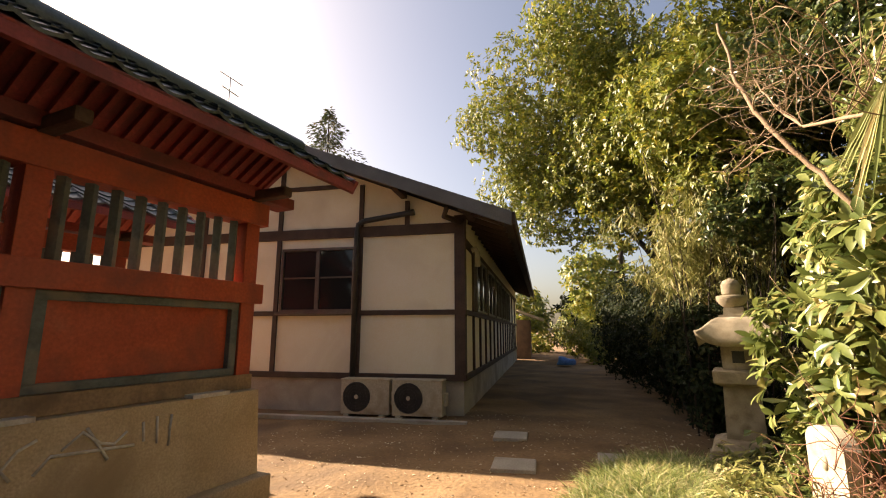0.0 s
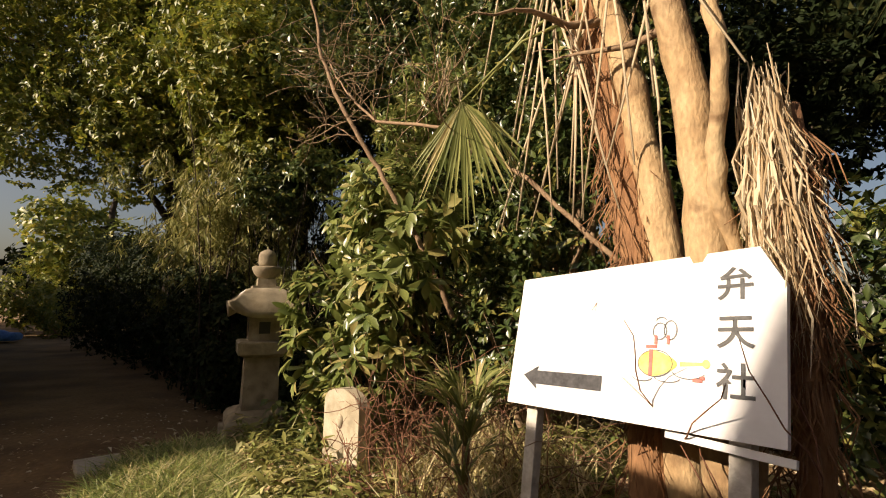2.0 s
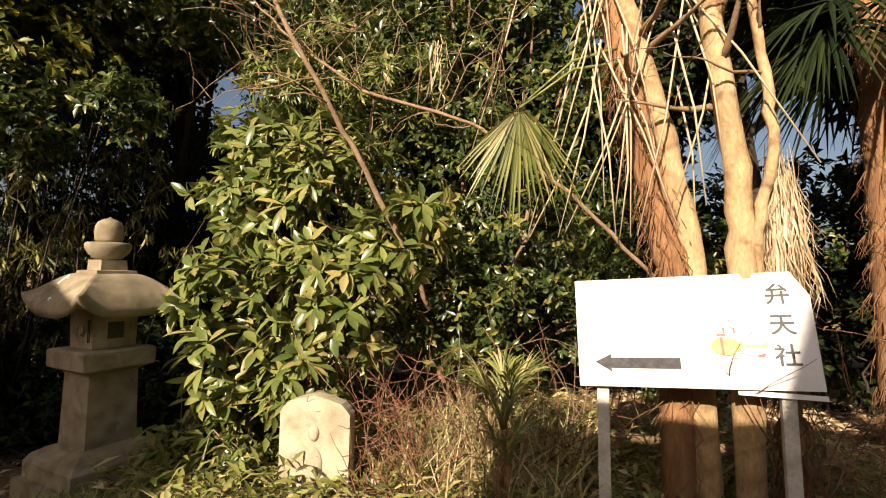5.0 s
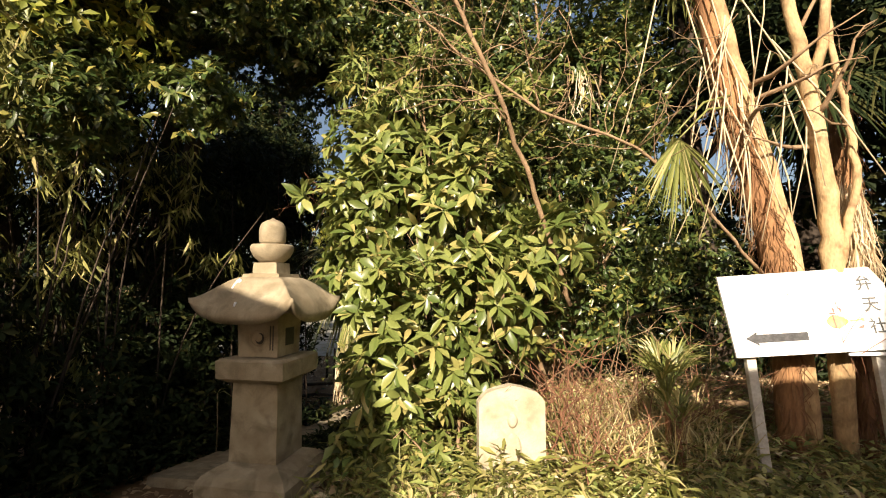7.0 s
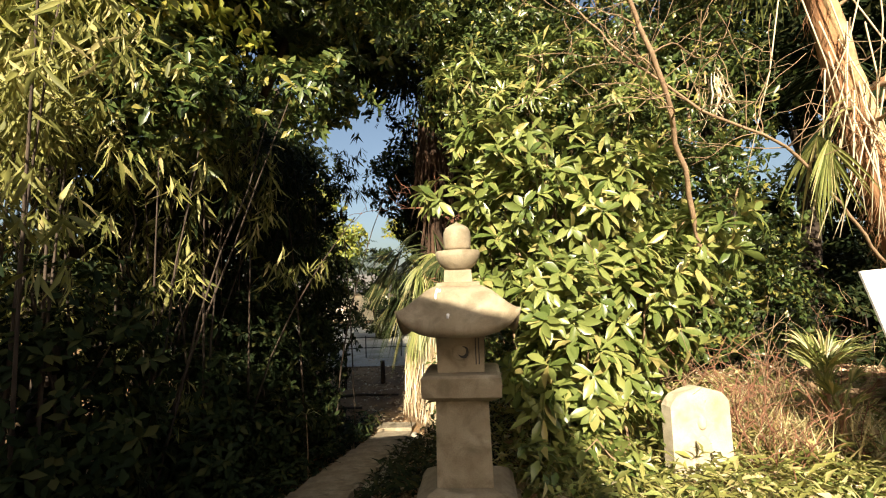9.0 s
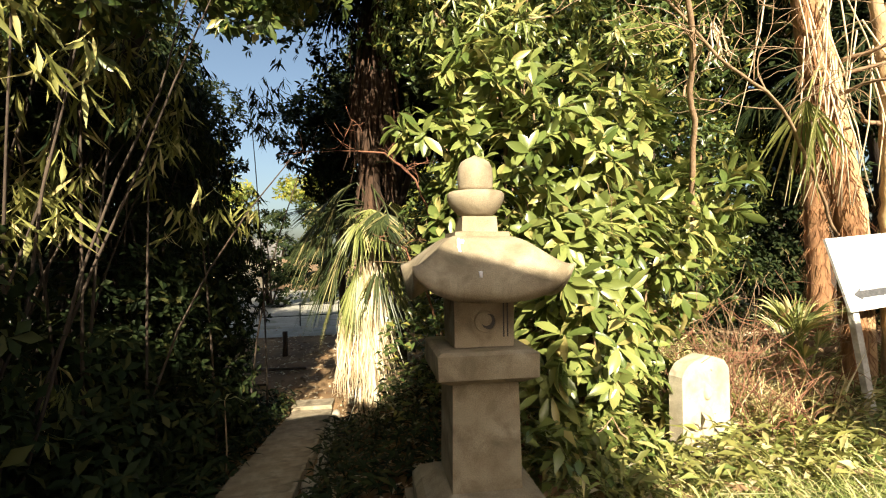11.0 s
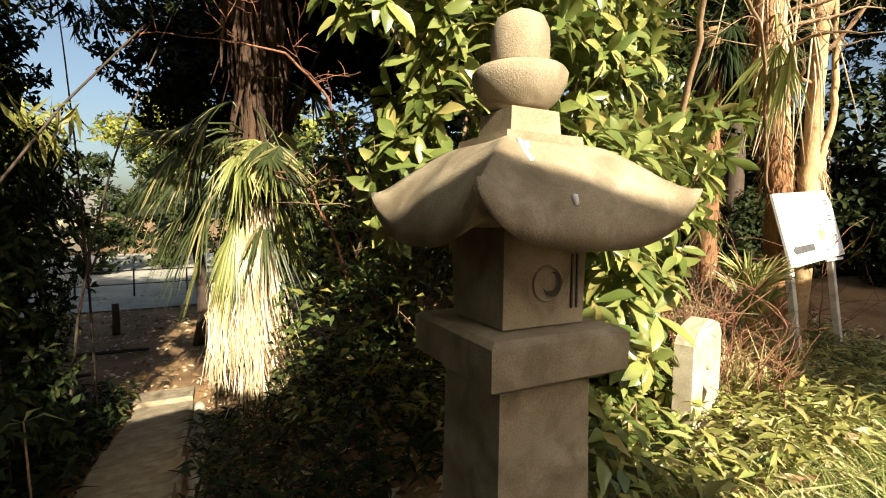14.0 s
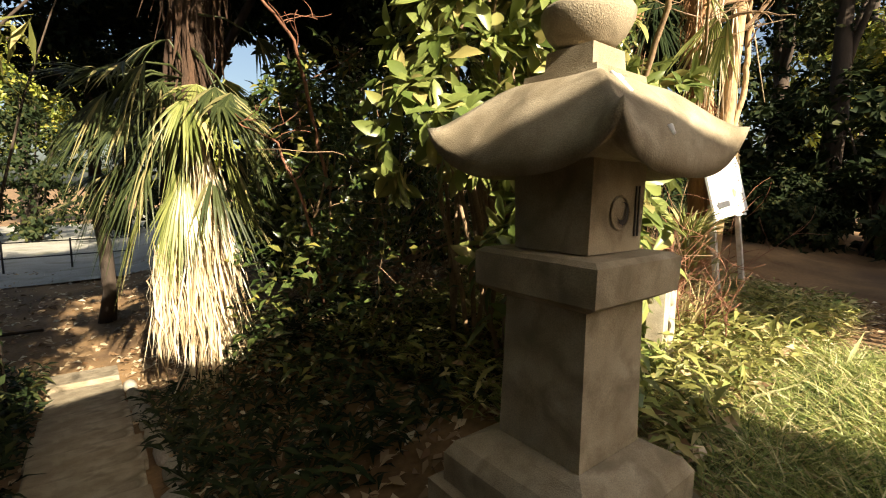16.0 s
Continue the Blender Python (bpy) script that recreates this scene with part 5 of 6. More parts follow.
def make_sign_palm():
    rng = np.random.default_rng(102)
    base = on_ground(3.53, 1.12)
    b = Vector(base)
    L = lambda x, y, z: Vector((x, y, z)) - b
    root = empty("windmill_palm", Matrix.Translation(base), "windmill palm with shaggy fibre trunk and hanging dry stalks", "palm")
    fibre_trunk(rng, root, [(0, 0, -0.2), L(3.50, 1.12, 1.5), L(3.36, 1.14, 2.2), L(3.22, 1.16, 2.9), L(2.95, 1.2, 4.9)], 0.088)
    for i in range(30):
        z0 = rng.uniform(2.3, 4.2)
        x0 = 3.58 - 0.15 * max(0, z0 - 1.5) + rng.normal(0, 0.22)
        top = L(x0, 1.0 + rng.normal(0, 0.08), z0)
        dx, l = rng.normal(0.08, 0.22), rng.uniform(0.8, 1.7)
        l = min(l, z0 - 1.68)
        low = top + Vector((dx * l, -abs(rng.normal(0.04, 0.05)), -l))
        tubes("dry_stalk", [([top, top.lerp(low, 0.5) + Vector((0.03, -0.02, 0)), low], [0.0065, 0.006, 0.0035])], L_DRY, root, "pale dry leaf stalk", 5)
    # green fan that hangs beside the trunk, on long stalks
    fan_leaf(rng, root, L(3.25, 1.10, 2.75), L(2.72, 0.68, 2.40), (-0.10, 0.12, -0.9), 0.60, L_PALM, 22, 1.9, 0.12, 0.026, "green_leaf", "hanging green fan leaf")
    fan_leaf(rng, root, L(3.25, 1.10, 2.85), L(2.70, 0.76, 2.44), (0.30, 0.30, -0.55), 0.62, L_PALM, 14, 1.6, 0.35, 0.022, "green_leaf", "hanging green fan leaf")
    strips(rng, 14, L(2.1, 0.95, 3.0), (0.10, 0.06), 0.35, 0.016, L_DRY, root, "dry_leaf", "dry hanging leaf", 0.35, (0.3, 0))
    for i in range(18):
        a = 2 * math.pi * i / 18 + rng.normal(0, 0.15)
        out = Vector((math.cos(a), math.sin(a), rng.uniform(-0.5, 0.6)))
        fan_leaf(rng, root, L(2.95, 1.2, 4.8), L(2.95, 1.2, 4.9) + out * 0.6, out, 0.75, L_PALM, 24, 2.9, 0.4, 0.034)
    return root


make_sign_palm()


def make_dry_clump():
    rng = np.random.default_rng(103)
    base = on_ground(4.05, 1.18)
    b = Vector(base)
    root = empty("dead_palm", Matrix.Translation(base), "dead palm stump draped in bleached hanging leaves", "palm")
    fibre_trunk(rng, root, [(0, 0, -0.2), (0, 0, 1.2), (-0.02, 0, 1.9)], 0.05)
    top = Vector((4.03, 1.10, 2.05)) - b
    strips(rng, 240, top - Vector((0.03, 0, 0.12)), (0.06, 0.05), 0.72, 0.010, L_DRY, root, "dry_skirt", "bleached hanging leaves", 0.06, (0.08, 0.0), ragged=0.11)
    strips(rng, 110, top - Vector((0, 0, 0.10)), (0.05, 0.05), 0.66, 0.008, L_DRY, root, "dry_skirt", "bleached hanging leaves", 0.14, (0.28, 0.0), ragged=0.09)
    return root


make_dry_clump()


def make_low_palm(x, y, z, R, n, seed):
    rng = np.random.default_rng(seed)
    base = on_ground(x, y)
    root = empty("young_palm", Matrix.Translation(base), "young fan palm with upright green leaves", "palm", "young palms")
    hub0 = Vector((0, 0, z - base.z))
    tubes("stem", [([(0, 0, -0.1), hub0 * 0.6], [0.03, 0.02])], FIBRE, root, "", 6)
    for i in range(n):
        a = 2 * math.pi * i / n + rng.normal(0, 0.3)
        out = Vector((math.cos(a) * 0.7, math.sin(a) * 0.7, rng.uniform(0.7, 1.8)))
        fan_leaf(rng, root, hub0 * 0.6, hub0 + Vector((out.x, out.y, rng.normal(-0.8, 0.5))) * 0.12, out, R * rng.uniform(0.8, 1.25), L_PALM, 11, 1.3, 0.40, 0.015)
    return root


make_low_palm(2.60, 0.80, 0.88, 0.44, 11, 104)
make_low_palm(2.65, 0.75, 0.60, 0.26, 5, 105)


def make_shade_palm():
    rng = np.random.default_rng(107)
    base = on_ground(5.0, 2.7)
    root = empty("shaded_palm", Matrix.Translation(base), "palm with hanging fans coloured near-black for shade", "palm")
    fibre_trunk(rng, root, [(0, 0, -0.2), (-0.05, 0, 1.6), (-0.1, 0.0, 3.4)], 0.12)
    # These fans have their shade in the near-black leaf colour too.
    for i in range(20):
        a = 2 * math.pi * i / 20 + rng.normal(0, 0.2)
        out = Vector((math.cos(a), math.sin(a), rng.uniform(-0.8, 0.5)))
        fan_leaf(rng, root, (-0.1, 0, 3.3), Vector((-0.1, 0, 3.4)) + out * 0.6, out, 0.75, L_SHADED, 24, 2.8, 0.5, 0.034)
    return root


make_shade_palm()


# ---- bare trunks and branches ----
def make_trunk(name, label, pts, radii, mat, twigs=0, seed=0, twig_mat=None, reach=0.7, prong=()):
    rng = random.Random(seed)
    base = Vector(pts[0])
    root = empty(name, Matrix.Translation(base), label, "tree")
    ps, rs = [], []
    for (a, ra), (b_, rb) in zip(zip(pts, radii), zip(pts[1:], radii[1:])):
        for k in range(6):
            t = k / 6
            ps.append(Vector(a).lerp(Vector(b_), t) - base + Vector((rng.gauss(0, 0.006), rng.gauss(0, 0.006), 0)))
            rs.append((ra + (rb - ra) * t) * (1 + rng.gauss(0, 0.03)))
    ps.append(Vector(pts[-1]) - base)
    rs.append(radii[-1])
    tubes("trunk", [(ps, rs)], mat, root, "", 14)
    if prong:
        tubes("prong", [([Vector(p) - base for p in prong], [radii[2] * 0.62 * (1 - 0.4 * k / len(prong)) for k in range(len(prong))])], mat, root, "second stem of the fork", 10)
    for i in range(twigs):
        k = rng.randrange(len(ps) // 3, len(ps))
        w = Vector((rng.uniform(-1, 1), rng.uniform(-0.8, 0.3), rng.uniform(-0.1, 1)))
        line = wander(ps[k], w, reach * rng.uniform(0.5, 1.2), 7, 0.35, rng)
        limb = tubes("branch", [(line, [max(0.0025, rs[k] * 0.4 * (1 - j / 8)) for j in range(8)])], twig_mat or mat, root, "", 5)
        for j in range(3):
            q = line[rng.randrange(3, 7)]
            tw = wander(q, (rng.uniform(-1, 1), rng.uniform(-1, 1), rng.uniform(-0.4, 1)), reach * 0.35, 5, 0.4, rng)
            tubes("twig", [(tw, [0.003, 0.0027, 0.0024, 0.002, 0.0017, 0.0014])], twig_mat or mat, limb, "", 4)
    return root


make_trunk("bare_trunk", "smooth pale bare tree trunk leaning behind the sign", [(3.66, 1.14, 0.1), (3.615, 1.13, 1.55), (3.43, 1.12, 2.4), (3.27, 1.10, 3.1), (2.98, 1.1, 4.6)], [0.075, 0.068, 0.062, 0.058, 0.045], BARK, 4, 9, TWIG, 0.8)
make_trunk("bare_trunk", "smooth pale bare tree trunk, upright and forked above", [(3.86, 1.09, 0.1), (3.83, 1.06, 1.5), (3.80, 1.03, 2.13), (3.70, 0.97, 2.8), (3.60, 0.96, 3.5), (3.40, 1.0, 4.8)], [0.075, 0.07, 0.064, 0.056, 0.042, 0.035], BARK, 5, 10, TWIG, 0.9, [(3.70, 0.97, 2.78), (3.79, 0.94, 3.1), (3.84, 0.92, 3.6), (3.95, 0.9, 4.5)])
make_trunk("bare_trunk", "thin crooked bare stem beside the pale trunks", [(3.90, 1.18, 0.1), (3.90, 1.13, 1.3), (3.89, 1.02, 1.70), (3.96, 0.96, 2.1), (3.94, 0.95, 2.4), (3.86, 0.95, 3.0), (3.80, 0.95, 3.8)], [0.03, 0.028, 0.03, 0.027, 0.026, 0.023, 0.02], BARK, 2, 12, TWIG, 0.5)
make_trunk("leaning_branch", "pale leaning bare branch over the evergreen shrubs", [(1.98, 1.05, 1.2), (1.80, 0.82, 1.77), (1.61, 0.57, 2.30), (1.44, 0.34, 2.76), (1.19, 0.20, 3.28), (0.95, 0.12, 4.0)], [0.019, 0.019, 0.018, 0.017, 0.014, 0.010], TWIG, 10, 5, None, 0.7)
make_trunk("leaning_branch", "long arching bare branch with fine pinkish twigs", [(3.40, 1.15, 1.45), (2.95, 0.95, 1.95), (2.45, 0.70, 2.35), (1.75, 0.50, 2.60), (1.2, 0.42, 3.02), (0.75, 0.35, 3.5)], [0.013, 0.012, 0.011, 0.010, 0.008, 0.005], TWIG, 34, 6, None, 0.95)
make_trunk("leaning_branch", "thin bare branch reaching out over the path", [(0.35, 2.6, 1.1), (0.15, 2.4, 1.6), (-0.05, 2.2, 2.05), (-0.35, 2.1, 2.28), (-0.75, 2.05, 2.28)], [0.014, 0.013, 0.011, 0.008, 0.005], REDTWIG, 9, 7, None, 0.5)
make_trunk("leaning_branch", "reddish bare twigs beside the dry palm skirt", [(0.25, 2.5, 0.2), (0.1, 2.4, 0.9), (-0.15, 2.3, 1.4), (-0.4, 2.25, 1.5)], [0.012, 0.011, 0.008, 0.004], REDTWIG, 8, 8, None, 0.4)


def make_twig_bush(x, y, n, h, seed, mat, label):
    rng = random.Random(seed)
    base = on_ground(x, y)
    root = empty("twiggy_bush", Matrix.Translation(base), label, "shrub", "bare twiggy bushes")
    for i in range(n):
        s = Vector((rng.gauss(0, 0.16), rng.gauss(0, 0.10), -0.05))
        line = wander(s, (rng.uniform(-0.6, 0.6), rng.uniform(-0.5, 0.4), 1), h * rng.uniform(0.6, 1.2), 9, 0.30, rng)
        lines = [(line, [0.006 * (1 - 0.75 * k / 9) for k in range(10)])]
        for j in range(4):
            q = line[rng.randrange(3, 9)]
            lines.append((wander(q, (rng.uniform(-1, 1), rng.uniform(-1, 1), rng.uniform(-0.2, 1)), h * 0.35, 5, 0.35, rng), [0.003, 0.0028, 0.0025, 0.0022, 0.0018, 0.0014]))
        tubes("stem", lines, mat, root, "", 4)
    return root


make_twig_bush(2.15, 0.60, 9, 0.9, 201, REDTWIG, "bare reddish twiggy bush with few leaves")
make_twig_bush(1.98, 0.45, 7, 0.7, 202, REDTWIG, "bare reddish twiggy bush with few leaves")
make_twig_bush(2.75, 1.25, 9, 1.0, 203, REDTWIG, "bare reddish twiggy bush behind the sign")
make_twig_bush(4.2, 1.25, 12, 1.1, 204, REDTWIG, "bare reddish twiggy bush behind the sign")
make_twig_bush(3.2, 1.6, 8, 1.0, 205, TWIG, "dry twiggy bush behind the sign")
make_twig_bush(1.2, 1.25, 8, 1.6, 206, TWIG, "thin upright bare stems among the shrubs")
make_twig_bush(0.5, 2.0, 10, 1.8, 207, TWIG, "thin upright bare stems in the shade")


def make_strap_plant(x, y, n, L, seed, width=0.022, label="strap-leaved green plant on the bank"):
    rng = np.random.default_rng(seed)
    base = on_ground(x, y)
    root = empty("strap_plant", Matrix.Translation(base), label, "plant", "strap-leaved plants")
    a = rng.uniform(0, 2 * np.pi, n)
    w = np.stack([np.cos(a) * 0.6, np.sin(a) * 0.6, rng.uniform(0.5, 1.2, n)], 1)
    leaf_mesh("foliage", rng.normal(0, 0.015, (n, 3)), w, rng.normal(size=(n, 3)) * 0.2 + np.array([0, 0, 1.0]), L * rng.uniform(0.6, 1.15, n), width, L_GRASS, root, "", 0.45)
    return root


for k, (x, y) in enumerate(((2.05, -0.30), (1.25, -0.10), (2.3, 0.15), (1.75, 0.02), (2.75, 0.35), (0.75, 0.12), (3.3, 0.5), (2.0, -0.02), (1.0, -0.15), (2.6, -0.1))):
    make_strap_plant(x, y, 16, 0.34, 300 + k)


def ground_leaves(name, label, category, n, area, mat, length, width, seed, lift, tilt, keep=None):
    """Loose leaves or blades over a stretch of ground, one object of kind stuff."""
    rng = np.random.default_rng(seed)
    x, y = rng.uniform(area[0], area[1], n), rng.uniform(area[2], area[3], n)
    ok = np.ones(n, bool) if keep is None else keep(x, y, rng)
    x, y = x[ok], y[ok]
    n = len(x)
    z = np.array([height(p, q) for p, q in zip(x, y)]) + rng.uniform(0.004, lift, n)
    a = rng.uniform(0, 2 * np.pi, n)
    w = np.stack([np.cos(a), np.sin(a), rng.uniform(tilt[0], tilt[1], n)], 1)
    up = rng.normal(0, 0.35, (n, 3)) + np.array([0, 0, 1.0])
    ob = leaf_mesh(name, np.stack([x, y, z], 1), w, up, length * rng.uniform(0.6, 1.3, n), width * rng.uniform(0.7, 1.3, n), mat, None, "", 0.25)
    return tagged(ob, label, category, kind="stuff")


def mound_area(x, y, rng):
    return ((x - 1.45) / 1.25) ** 2 + ((y + 0.55) / 0.62) ** 2 < rng.uniform(0.6, 1.1, len(x))


def bank_area(x, y, rng):
    d = np.hypot(x, y)
    return (d > 0.42) & (y > -0.25 + 0.05 * x) & ((x > 0.2) | (y > 0.35)) & ((x > -0.7) | (y < 0.3))


def shoot_area(x, y, rng):
    return (y > 0.45 * (x - 0.36)) & (rng.random(len(x)) < 0.5 + 0.5 * np.sin(9 * x + 5 * y) ** 2)


def litter_area(x, y, rng):
    return ((x > -0.9) | (rng.random(len(x)) < 0.3)) & (np.hypot(x, y) > 0.42) & ((x < -1.6) | (x > -0.98) | (y < 1.0)) & (rng.random(len(x)) < 0.35 + 0.65 * (y > -0.2))


ground_leaves("grass", "mound of fine arching green grass in sun", "grass", 26000, (0.1, 2.8, -1.3, 0.2), L_GRASS, 0.20, 0.006, 401, 0.02, (0.3, 1.4), mound_area)
ground_leaves("ground_cover", "yellow-green bamboo grass and low plants on the bank", "ground cover", 9500, (0.2, 4.6, -0.2, 2.2), L_BAMBOO, 0.13, 0.024, 402, 0.20, (-0.3, 0.8), bank_area)
ground_leaves("ground_cover_leafy", "low leafy plants among the bamboo grass", "ground cover", 3600, (0.2, 4.4, -0.2, 2.0), L_GRASS, 0.09, 0.032, 403, 0.22, (-0.3, 0.7), bank_area)
ground_leaves("leaf_litter", "pale dry fallen leaves over the soil", "leaf litter", 15000, (-3.0, 5.5, -1.2, 5.5), L_LITTER, 0.085, 0.034, 404, 0.03, (-0.25, 0.35), litter_area)
# Low plants whose near-black colour carries the shade by the path.
ground_leaves("shaded_ground_cover", "low plants coloured near-black for the shade beside the path", "ground cover", 3600, (-0.95, 0.9, 0.7, 3.4), L_SHADED, 0.13, 0.028, 405, 0.16, (-0.2, 0.8), None)
ground_leaves("yard_grit", "scattered dry leaves and grit on the bare yard", "leaf litter", 2600, (-2.0, 5.0, -5.5, -0.8), L_LITTER, 0.04, 0.016, 406, 0.012, (-0.2, 0.2), None)
ground_leaves("dry_grass", "pale straw and dry grass on the sunny bank", "grass", 19000, (0.3, 4.8, -0.2, 2.1), L_STRAW, 0.19, 0.009, 407, 0.03, (0.1, 1.0), bank_area)
ground_leaves("bamboo_grass", "knee-high yellow-green bamboo grass leaves around the stone marker", "ground cover", 1700, (0.35, 3.4, -0.35, 0.75), L_BAMBOO, 0.14, 0.028, 411, 0.30, (-0.5, 0.9), bank_area)
ground_leaves("pale_litter", "curled pale dead leaves caught among the low plants", "leaf litter", 2600, (0.3, 3.6, -0.3, 1.3), L_LITTER, 0.10, 0.040, 413, 0.16, (-0.5, 0.8), bank_area)
# Near-black leaves spread over the soil as painted shade left of the path.
ground_leaves("shade_undergrowth", "undergrowth added in near-black to darken the shaded soil beside the path", "ground cover", 4200, (-2.7, -1.6, 0.1, 5.0), L_SHADED, 0.14, 0.036, 412, 0.30, (-0.4, 0.8), None)
ground_leaves("leafy_shoots", "broad pale-green leafy shoots between the lantern and the stone marker", "shrub", 1000, (0.36, 1.15, 0.0, 0.5), L_BIG, 0.12, 0.050, 414, 0.42, (-0.9, 0.4), shoot_area)
ground_leaves("lantern_litter", "curled brown and pale fallen leaves beside the lantern base", "leaf litter", 1300, (0.3, 1.2, -0.6, 0.3), L_LITTER, 0.09, 0.038, 415, 0.05, (-0.3, 0.5), None)
ground_leaves("glossy_seedlings", "small glossy green seedlings in the dark beside the dry palm", "shrub", 900, (-0.40, 0.60, 1.3, 2.7), L_SMALL, 0.09, 0.040, 416, 0.95, (-0.6, 0.6), None)
ground_leaves("clearing_litter", "dull fallen leaves across the clearing beyond the path", "leaf litter", 4500, (-7.5, 2.5, 4.6, 13.0), L_LITTER, 0.11, 0.05, 408, 0.02, (-0.2, 0.25), None)
# Leaves darkened in colour to give the shade above the path.
for k, (x, y, z) in enumerate(((-4.7, 7.2, 3.6), (-4.9, 5.8, 3.2), (-4.0, 6.9, 3.5), (-1.0, 7.3, 3.7), (-0.2, 6.6, 3.2), (1.6, 4.6, 3.4))):
    make_tree("woodland_tree", "low-branched evergreen tree above the path, leaves darkened for shade", (x, y), 5.6, 0.10, lumps(120 + k, (x, y, z), (1.2, 1.0, 1.4), 14, 0.7), 1600, 6, 0.13, 0.055, L_SHADED, 120 + k, limbs=8, group="woodland trees")
make_tree("evergreen_tree", "dense evergreen tree between the bamboo and the lantern", (-3.6, 0.9), 5.5, 0.16, lumps(33, (-3.3, 0.2, 4.9), (1.9, 1.2, 1.7), 26, 0.85), 5200, 7, 0.12, 0.05, L_CROWN, 133, limbs=10)
make_shrub("alley_bush", "sunlit pale green bush at the end of the alley", "shrub", (-15.5, -4.9), [((-15.5, -4.9, 0.9), (1.3, 1.0, 1.0)), ((-16.5, -5.6, 1.3), (1.4, 1.0, 1.2)), ((-17.5, -6.6, 1.5), (1.4, 1.2, 1.3))], 1300, 6, 0.16, 0.06, L_CROWN, 141, 8, 0.03)

hedge_rng = random.Random(77)
for k in range(44):
    a = 2 * math.pi * k / 44 + hedge_rng.uniform(-0.05, 0.05)
    d = hedge_rng.uniform(24, 28)
    x, y = d * math.cos(a), d * math.sin(a)
    if y < -15 or (math.radians(88) < a < math.radians(128)):
        continue
    z = height(x, y)
    make_shrub("hedgerow_bush", "tall dense bush closing the far edge of the grounds", "shrub", (x, y),
               [((x, y, z + 1.3), (2.2, 2.0, 1.6)), ((x + 0.6, y + 0.3, z + 2.8), (1.7, 1.6, 1.2)), ((x - 0.8, y - 0.3, z + 3.6), (1.4, 1.4, 1.0))], 420, 5, 0.40, 0.20, (L_SHADED, L_CROWN, L_SMALL)[k % 3], 700 + k, 6, 0.05, DARKBARK, group="far hedgerow bushes")

# Wood's edge, its shade put into the near-black leaf colour.
wood_rng = random.Random(78)
for k, (deg, d, h) in enumerate(((4, 10, 3.2), (11, 12, 3.6), (18, 10.5, 3.4), (25, 13, 4.2), (32, 11, 3.8), (39, 13, 4.4), (46, 11, 4.0), (53, 13, 4.4), (60, 11.5, 4.2), (68, 12.5, 4.4), (76, 12, 4.0), (84, 14, 4.6), (90, 20, 5.0), (97, 21, 5.5), (104, 20, 4.5), (111, 22, 5.5), (118, 21, 5.0), (126, 17, 5.0), (134, 15, 4.6), (142, 13, 4.4), (151, 13, 4.2), (160, 14, 4.2))):
    x, y = d * math.cos(radians(deg)), d * math.sin(radians(deg))
    z = height(x, y)
    make_shrub("understorey_tree", "low dense evergreen tree at the edge of the wood, leaves darkened for shade", "tree", (x, y),
               [((x, y, z + h * 0.25), (1.5, 1.3, h * 0.28)), ((x + 0.5, y - 0.2, z + h * 0.55), (1.5, 1.3, h * 0.25)), ((x - 0.3, y + 0.2, z + h * 0.85), (1.2, 1.1, h * 0.2))], 560, 6, 0.23, 0.10, L_SHADED, 800 + k, 7, 0.05, DARKBARK, group="understorey trees")

# Pale blades added so the mound's colour carries some of its sunlight.
ground_leaves("mound_straw", "pale blades added to brighten the sunlit green grass of the mound", "grass", 2200, (0.1, 2.8, -1.3, 0.3), L_STRAW, 0.19, 0.006, 409, 0.06, (0.3, 1.5), mound_area)
# Foliage added above the path to keep sun off clearing and palm fans.
make_shrub("overhanging_evergreen", "evergreen foliage added over the start of the path to cast shade", "shrub", (-2.45, 0.35),
           [((-1.9, 0.15, 2.75), (0.5, 0.45, 0.38)), ((-1.15, 0.65, 3.0), (0.45, 0.35, 0.30)), ((-2.25, 0.4, 3.2), (0.55, 0.5, 0.5))],
           700, 7, 0.11, 0.042, L_SMALL, 27, 5, 0.012, DARKBARK, droop=0.5)

ground_leaves("tall_dry_grass", "tall pale dry stalks standing on the sunny bank", "grass", 800, (1.85, 3.0, 0.55, 1.45), L_STRAW, 0.46, 0.010, 410, 0.03, (0.8, 3.0), None)
for k, (x, y, n, h) in enumerate(((2.15, 0.80, 5, 0.75), (2.42, 0.66, 4, 0.5), (2.75, 0.78, 5, 0.6), (2.55, 1.10, 7, 1.0), (1.85, 1.05, 6, 1.1))):
    make_twig_bush(x, y, n, h, 220 + k, TWIG if k % 2 else REDTWIG, "tangle of thin brown bare twigs on the bank")
make_twig_bush(2.35, 1.0, 10, 1.1, 208, TWIG, "dry brown twiggy bush on the sunny bank")
make_twig_bush(2.0, 0.85, 8, 1.0, 209, REDTWIG, "bare reddish twiggy bush with few leaves")


